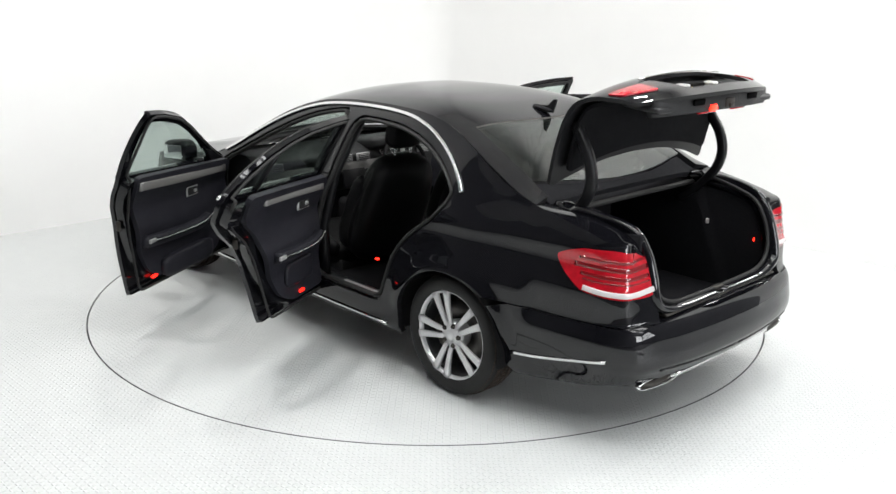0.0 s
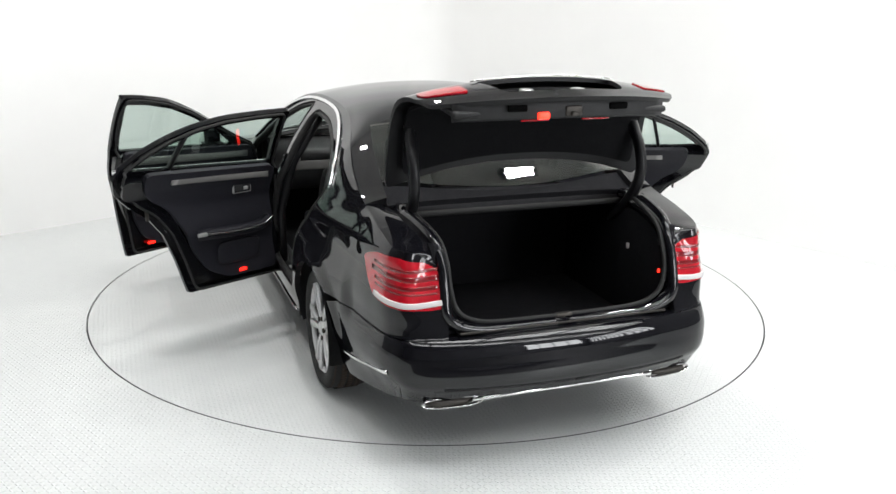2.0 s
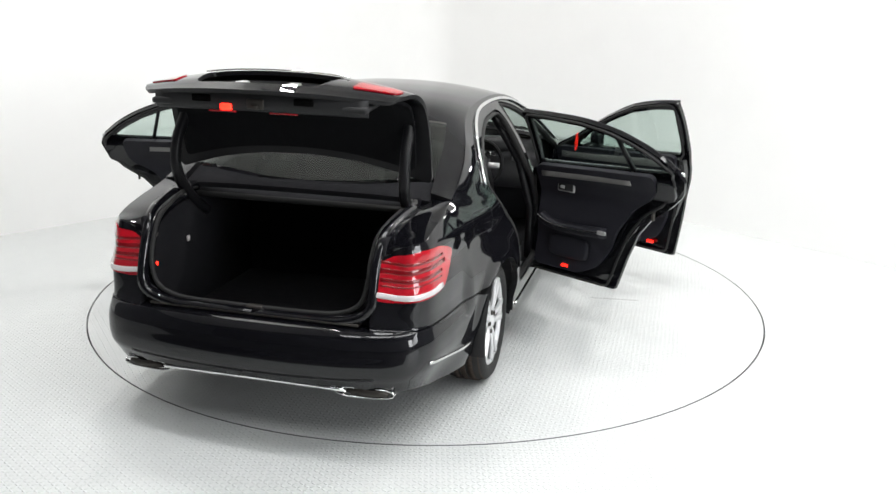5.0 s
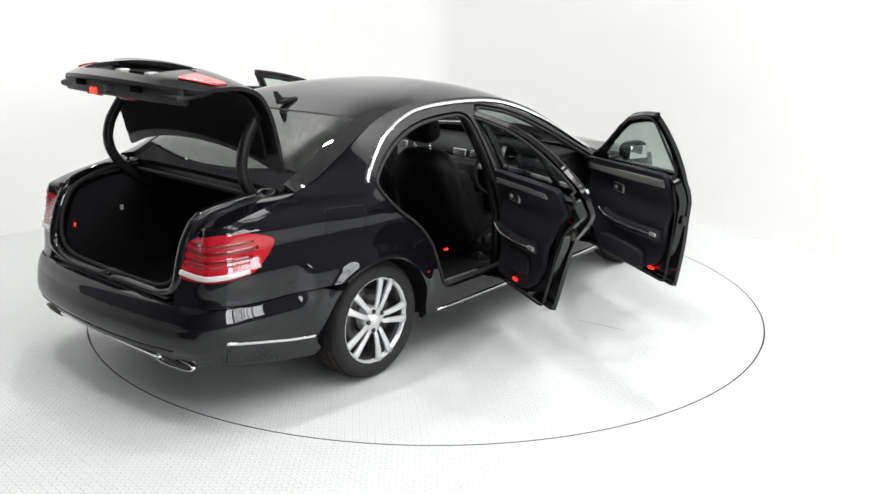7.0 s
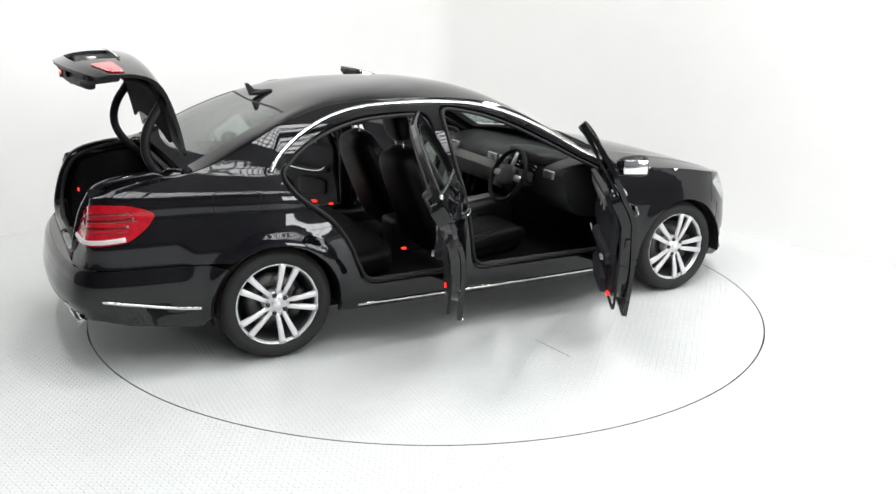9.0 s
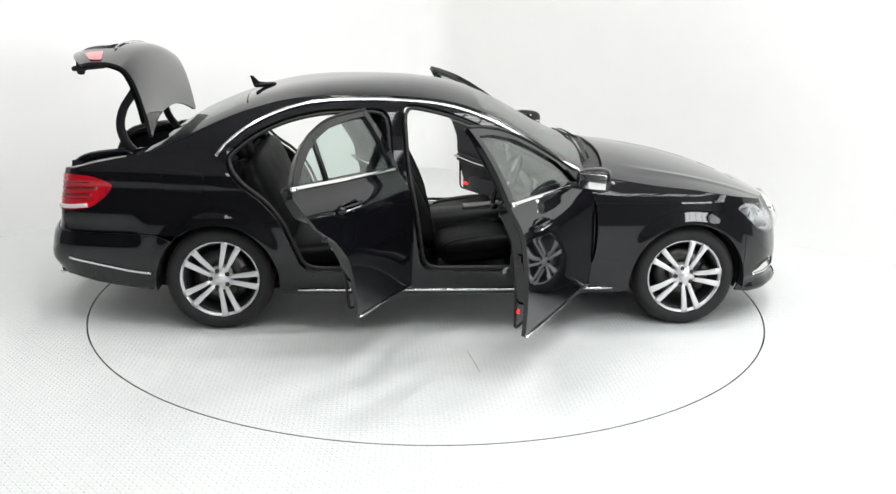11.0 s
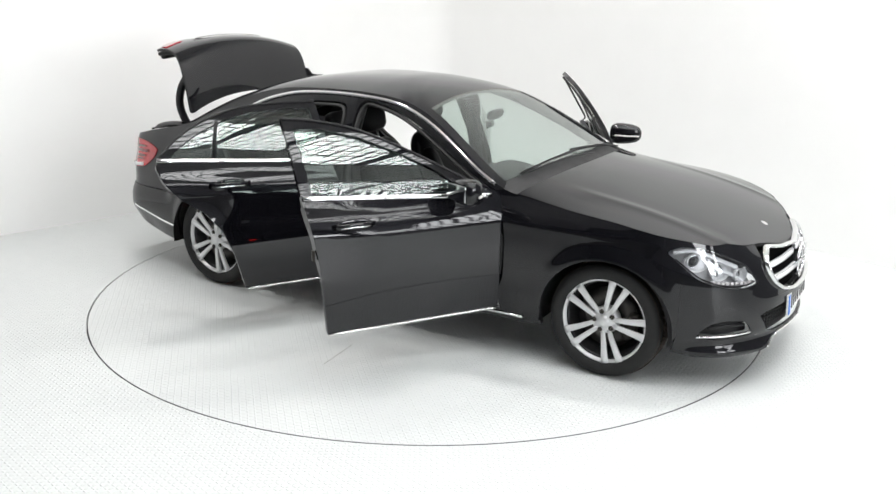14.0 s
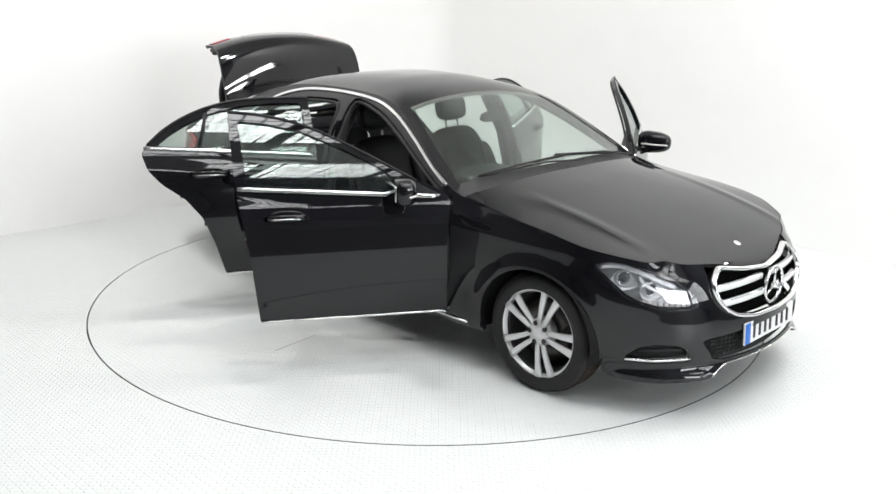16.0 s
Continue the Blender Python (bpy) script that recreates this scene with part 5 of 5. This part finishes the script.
# ---- boot lid ----
lid_mid_x = curve([(0, -1.865), (.2, -1.885), (.4, -1.925), (.52, -1.985), (.65, -2.10), (.82, -2.28), (1, -2.40)])
lid_mid_z = curve([(0, 1.25), (.2, 1.40), (.4, 1.555), (.52, 1.635), (.65, 1.658), (.82, 1.645), (1, 1.605)])
lid_edge_x = curve([(0, -1.83), (.2, -1.865), (.4, -1.915), (.52, -1.965), (.65, -2.05), (.82, -2.16), (1, -2.24)])
lid_edge_z = curve([(0, 1.135), (.2, 1.315), (.4, 1.475), (.52, 1.545), (.65, 1.578), (.82, 1.58), (1, 1.562)])
lid_half = curve([(0, .665), (.4, .66), (.65, .64), (.85, .62), (1, .59)])


def lid_surf(a, v):
    w = abs(v) ** 2.2
    return Vector((lid_mid_x(a) * (1 - w) + lid_edge_x(a) * w, lid_half(a) * v, lid_mid_z(a) * (1 - w) + lid_edge_z(a) * w))


def boot_lid():
    hub = Vector((-2.35, 0, 1.25))
    out = rounded([(0, -1), (0, 1), (1, 1), (1, -1)], .05, 4)
    recess = rounded([(.64, -.52), (.64, .52), (.90, .46), (.90, -.46)], .05, 4)
    V, F = fill(out, [recess], .05)
    lid = part("boot_lid", shell(V, F, lid_surf, .02, 1, hub=hub, mats=(PAINT, SATIN)), None, car, "open boot lid, glossy black outside, dark lining inside")
    V, F = fill(recess, (), .06)
    part("plate_recess", shell(V, F, lid_surf, .01, 1, off=-.075, hub=hub, mats=(SATIN,)), None, lid)
    V, F = fill([(.70, -.40), (.70, .40), (.83, .40), (.83, -.40)], (), .06)
    pl = part("number_plate", shell(V, F, lid_surf, .008, 1, off=-.062, hub=hub, mats=(PLATE_YELLOW,)), None, lid, "yellow rear number plate in the lid")
    for v in np.linspace(-.3, .3, 7):
        V, F = fill([(.725, v - .025), (.725, v + .025), (.805, v + .025), (.805, v - .025)], (), .1)
        part("plate_bar", shell(V, F, lid_surf, .006, 1, off=-.058, hub=hub, mats=(INK,)), None, pl)
    for sd in (1, -1):
        V, F = fill(rounded([(.72, .66), (.72, .96), (.83, .95), (.86, .68)], .03, 3), (), .04)
        part("tail_lamp", shell(V, F, lambda a, v: lid_surf(a, v * sd), .012, 1, off=.006, hub=hub, mats=(RED_LENS,)), None, lid, "red lamp segment on the lid")
        bm = bmesh.new()
        p = lid_surf(.78, .20 * sd)
        add_box(bm, (.06, .05, .03), (p.x + .05, p.y, p.z - .045), bevel=.008)
        part("plate_lamp", bm, ALU, lid)
    P = [lid_surf(.66, v) + Vector((0, 0, .008)) for v in np.linspace(-.55, .55, 15)]
    bm = bmesh.new()
    add_sweep(bm, P, .009, .007, n=8)
    part("handle_strip", bm, CHROME, lid, "chrome strip over the plate")
    # lining inside
    V, F = fill(rounded([(.06, -.9), (.06, .9), (.55, .93), (.72, .88), (.72, -.88), (.55, -.93)], .05, 4), (), .05)
    part("lid_lining", shell(V, F, lid_surf, .015, 1, off=-.045, hub=hub, mats=(LID_CARPET,)), None, lid, "black carpet lining inside the lid")
    # inner rear edge: panel with openings, seen from behind
    bm = bmesh.new()
    P = [Vector((-2.335 + .07 * (abs(y) / .5) ** 2.2, y, 1.548 - .012 * (abs(y) / .5) ** 2)) for y in np.linspace(-.50, .50, 21)]
    add_sweep(bm, P, .05, .085, ups=Vector((0, 0, 1)), n=12, power=4)
    ie = part("lid_edge", bm, PLASTIC, lid, "grey-black plastic inner edge of the lid")
    bm = bmesh.new()
    add_box(bm, (.20, 1.02, .03), (-2.22, 0, 1.538), (0, -6, 0), .012)
    part("lid_edge_panel", bm, PLASTIC, lid)
    # grip holes: solid black blocks, the shade of the openings put into their colour
    for y in (-.24, .24):
        bm = bmesh.new()
        add_box(bm, (.014, .09, .030), (-2.352, y, 1.556), bevel=.008)
        part("grip_hole_shade", bm, HOLE_SHADE, ie)
    bm = bmesh.new()
    add_box(bm, (.03, .08, .045), (-2.35, -.02, 1.54), bevel=.006)
    add_box(bm, (.02, .03, .02), (-2.365, -.02, 1.528), bevel=.004)
    part("lid_latch", bm, DARK_METAL, ie, "dark metal lid latch")
    bm = bmesh.new()
    add_box(bm, (.03, .055, .03), (-2.35, .12, 1.523), bevel=.006)
    part("boot_lamp", bm, WARM_GLOW, ie, "glowing red warning lamp in the lid edge")
    for y in (.15, -.14):
        bm = bmesh.new()
        add_box(bm, (.012, .13, .008), (-2.335, y, 1.502), bevel=.003)
        part("reflector_strip", bm, RED_LENS, ie)
    # gooseneck hinges
    for sd in (1, -1):
        bm = bmesh.new()
        P = smooth_line([(-1.80, .57 * sd, .90), (-1.92, .575 * sd, .99), (-2.01, .58 * sd, 1.10), (-2.035, .585 * sd, 1.20), (-2.01, .585 * sd, 1.30), (-1.955, .58 * sd, 1.385), (-1.92, .575 * sd, 1.44)], 6)
        add_sweep(bm, P, .05, .045, ups=Vector((0, 1, 0)), n=10, power=4)
        part("lid_hinge", bm, SATIN, lid, "curved black gooseneck hinge arm")


# ---- interior ----
def seat_front(y):
    bm = bmesh.new()
    add_pillow(bm, (.52, .50, .17), (.14, y, .40), (0, -8, 0), 4, 8)
    cushion = part("seat", bm, LEATHER, car, "black leather front seat")
    bm = bmesh.new()
    add_pillow(bm, (.24, .54, .72), (-.335, y, .72), (0, -22, 0), 4, 8, shape=lambda a, b, c: (a - .25 * b * b * (1 if a > 0 else -.3), b * (1 - .12 * max(0, c)), c))
    part("backrest", bm, LEATHER, cushion, "black leather backrest")
    for sd in (1, -1):
        bm = bmesh.new()
        add_pillow(bm, (.16, .10, .52), (-.26, y + .215 * sd, .70), (0, -24, 0), 3, 6)
        part("bolster", bm, LEATHER, cushion)
        bm = bmesh.new()
        add_pillow(bm, (.46, .09, .12), (.15, y + .21 * sd, .44), (0, -8, 0), 3, 6)
        part("bolster", bm, LEATHER, cushion)
        bm = bmesh.new()
        add_sweep(bm, [(-.435, y + .06 * sd, .99), (-.47, y + .06 * sd, 1.14)], .014, n=8)
        part("headrest_post", bm, CHROME, cushion, "chrome headrest post")
    bm = bmesh.new()
    add_pillow(bm, (.11, .27, .19), (-.475, y, 1.20), (0, -14, 0), 3.2, 8)
    part("headrest", bm, LEATHER, cushion, "black leather headrest")
    bm = bmesh.new()
    add_box(bm, (.44, .42, .12), (.12, y, .29), (0, 0, 0), .02)
    part("seat_base", bm, PLASTIC, cushion)


def interior():
    bm = bmesh.new()
    add_box(bm, (2.25, 1.66, .04), (-.10, 0, .262), bevel=0)
    part("cabin_floor", bm, FLOOR_MAT, car, "black carpeted cabin floor")
    bm = bmesh.new()
    add_box(bm, (.05, 1.66, .70), (1.0, 0, .58), bevel=0)
    part("bulkhead", bm, CARPET, car)
    seat_front(.37)
    seat_front(-.37)
    # rear bench
    bm = bmesh.new()
    add_pillow(bm, (.52, 1.36, .19), (-.83, 0, .39), (0, -6, 0), 5, 10)
    bench = part("rear_bench", bm, LEATHER, car, "black leather rear bench")
    bm = bmesh.new()
    add_pillow(bm, (.16, 1.36, .60), (-1.19, 0, .70), (0, -22, 0), 5, 10)
    part("backrest", bm, LEATHER, bench)
    for y in (-.38, .38):
        bm = bmesh.new()
        add_pillow(bm, (.10, .26, .13), (-1.335, y, 1.03), (0, -14, 0), 3, 6)
        part("headrest", bm, LEATHER, bench)
    bm = bmesh.new()
    add_box(bm, (.46, 1.30, .03), (-1.58, 0, .985), bevel=.01)
    part("parcel_shelf", bm, CARPET, car, "dark parcel shelf under the rear window")
    # dashboard
    prof = [(.98, .93), (.80, .955), (.62, .94), (.52, .905), (.50, .86), (.54, .80), (.56, .70), (.64, .60), (.98, .55)]
    bm = bmesh.new()
    add_prism(bm, rounded(prof, .04, 3), -.80, .80)
    for f in bm.faces:
        f.smooth = len(f.verts) == 4
    dash = part("dashboard", bm, PLASTIC, car, "black dashboard with metal inlay")
    bm = bmesh.new()
    add_pillow(bm, (.30, .46, .12), (.60, -.37, .935), (0, 8, 0), 3.5, 8)
    part("instrument_hood", bm, PLASTIC, dash)
    for y in (-.47, -.37, -.27):
        bm = bmesh.new()
        add_lathe(bm, [(.035, .0), (.040, .012), (.044, .0), (.036, -.006), (.001, -.006)], 28)
        part("dial", bm, CHROME, dash, "round instrument dial", m=pose(.50, y, .90, 0, 0, 90) @ pose(0, 0, 0, -12, 0, 0))
    bm = bmesh.new()
    add_box(bm, (.012, 1.15, .065), (.515, .14, .80), (0, 8, 0), .004)
    part("dash_inlay", bm, INLAY, dash, "brushed metal dashboard strip")
    for y in (-.66, -.08, .08, .66):
        bm = bmesh.new()
        add_box(bm, (.02, .12, .055), (.497, y, .865), (0, 8, 0), .01)
        v = part("air_vent", bm, ALU, dash, "metal-framed air vent")
        for k in range(4):
            bm = bmesh.new()
            add_box(bm, (.008, .10, .005), (.486, y, .848 + .012 * k), (0, 8, 0), 0)
            part("vent_slat", bm, PLASTIC, v)
    bm = bmesh.new()
    add_box(bm, (.02, .20, .13), (.50, 0, .72), (0, 14, 0), .006)
    part("centre_panel", bm, SATIN, dash)
    bm = bmesh.new()
    add_box(bm, (.95, .24, .26), (.10, 0, .42), (0, -5, 0), .04, 3)
    part("centre_console", bm, PLASTIC, car, "black centre console")
    bm = bmesh.new()
    add_box(bm, (.34, .10, .02), (.28, 0, .575), (0, -5, 0), .006)
    part("console_inlay", bm, INLAY, car)
    # steering wheel
    m = pose(.36, -.37, .815, 0, -64, 0)
    bm = bmesh.new()
    add_sweep(bm, [(.185 * math.cos(a), .185 * math.sin(a), 0) for a in [2 * math.pi * i / 40 for i in range(40)]], .03, .034, ups=Vector((0, 0, 1)), n=10, closed=True)
    sw = part("steering_wheel", bm, LEATHER, car, "black leather steering wheel with silver spokes", m)
    bm = bmesh.new()
    add_pillow(bm, (.15, .17, .06), (0, 0, .0), k=3.2, n=7)
    part("wheel_hub", bm, PLASTIC, sw)
    for a in (0, 180, -90):
        bm = bmesh.new()
        c, s = math.cos(radians(a + 90)), math.sin(radians(a + 90))
        add_sweep(bm, [(.05 * c, .05 * s, 0), (.12 * c, .12 * s, .0), (.18 * c, .18 * s, 0)], .045, .018, ups=Vector((0, 0, 1)), n=8)
        part("wheel_spoke", bm, ALU, sw, "silver spoke")
    bm = bmesh.new()
    add_sweep(bm, [(.40, -.37, .79), (.62, -.37, .70)], .07, n=12)
    part("steering_column", bm, PLASTIC, car)
    # side linings of the rear compartment
    for sd in (1, -1):
        V, F = fill(to_s([(-1.36, .70), (-1.44, 1.02), (-1.30, 1.20), (-1.2, 1.29), (-1.4, 1.235), (-1.66, 1.11), (-1.78, 1.0), (-1.78, .70)]), (), .06)
        part("quarter_lining", shell(V, F, skirt, .02, sd, off=-.045, mats=(PLASTIC,)), None, car, "black lining of the rear quarter")
    for sd in (1, -1):
        bm = bmesh.new()
        add_pillow(bm, (.032, .02, .010), (-.55, .65 * sd, .478), k=3, n=5)
        part("footwell_lamp", bm, WARM_GLOW, car, "small glowing footwell lamp")
        bm = bmesh.new()
        add_pillow(bm, (.008, .010, .020), (-2.29, .562 * sd, .754), k=3, n=5)
        part("boot_side_lamp", bm, WARM_GLOW, car, "small glowing lamp in the boot side")
    # inner mirror and sun visors
    bm = bmesh.new()
    add_pillow(bm, (.03, .22, .07), (.27, 0, 1.245), (0, 12, 0), 3, 6)
    part("inner_mirror", bm, SATIN, car, "black interior mirror")
    # boot lining
    for name, size, at in (("boot_floor", (1.10, 1.18, .03), (-1.86, 0, .43)), ("boot_front", (.03, 1.18, .58), (-1.32, 0, .70)), ("boot_side", (1.02, .03, .56), (-1.83, .585, .71)),
                           ("boot_side", (1.02, .03, .56), (-1.83, -.585, .71)), ("boot_sill", (.03, 1.12, .20), (-2.385, 0, .525))):
        bm = bmesh.new()
        add_box(bm, size, at, bevel=.008)
        part(name, bm, CARPET, car, "black carpet boot lining")
    bm = bmesh.new()
    add_box(bm, (.03, .08, .03), (-2.405, 0, .632), bevel=.006)
    part("lid_striker", bm, DARK_METAL, car)
    for sd in (1, -1):
        bm = bmesh.new()
        add_box(bm, (.02, .012, .03), (-2.0, .565 * sd, .80), bevel=.004)
        part("boot_light", bm, CLEAR_LENS, car)
        # inner pillar covers
        bm = bmesh.new()
        P = [flank(x, z) + Vector((0, -.055, 0)) for x, z in ((-.335, .35), (-.34, .7), (-.35, 1.0), (-.375, 1.34))]
        add_sweep(bm, [(p.x, p.y * sd, p.z) for p in P], .10, .05, ups=Vector((0, sd, 0)), n=10, power=4)
        part("centre_pillar", bm, SATIN, car, "black centre door pillar")


for side in (1, -1):
    body_side(side)
    tail_lamp(side)
    rear_shoulder(side)
    for wx in (1.437, -1.437):
        wheel(wx, side)
    for which in ("front", "rear"):
        door(which, side)
fuel_flap()
bumper_rear()
front_end()
upper_body()
boot_lid()
interior()


def motions():
    rows = [(t, pose(0, 0, 0, 0, 0, a) @ pose(*CAR_SHIFT)) for t, a in HEADING]
    walk(car, rows)
    walk(turntable, [(t, pose(0, 0, 0, 0, 0, a)) for t, a in HEADING])


motions()
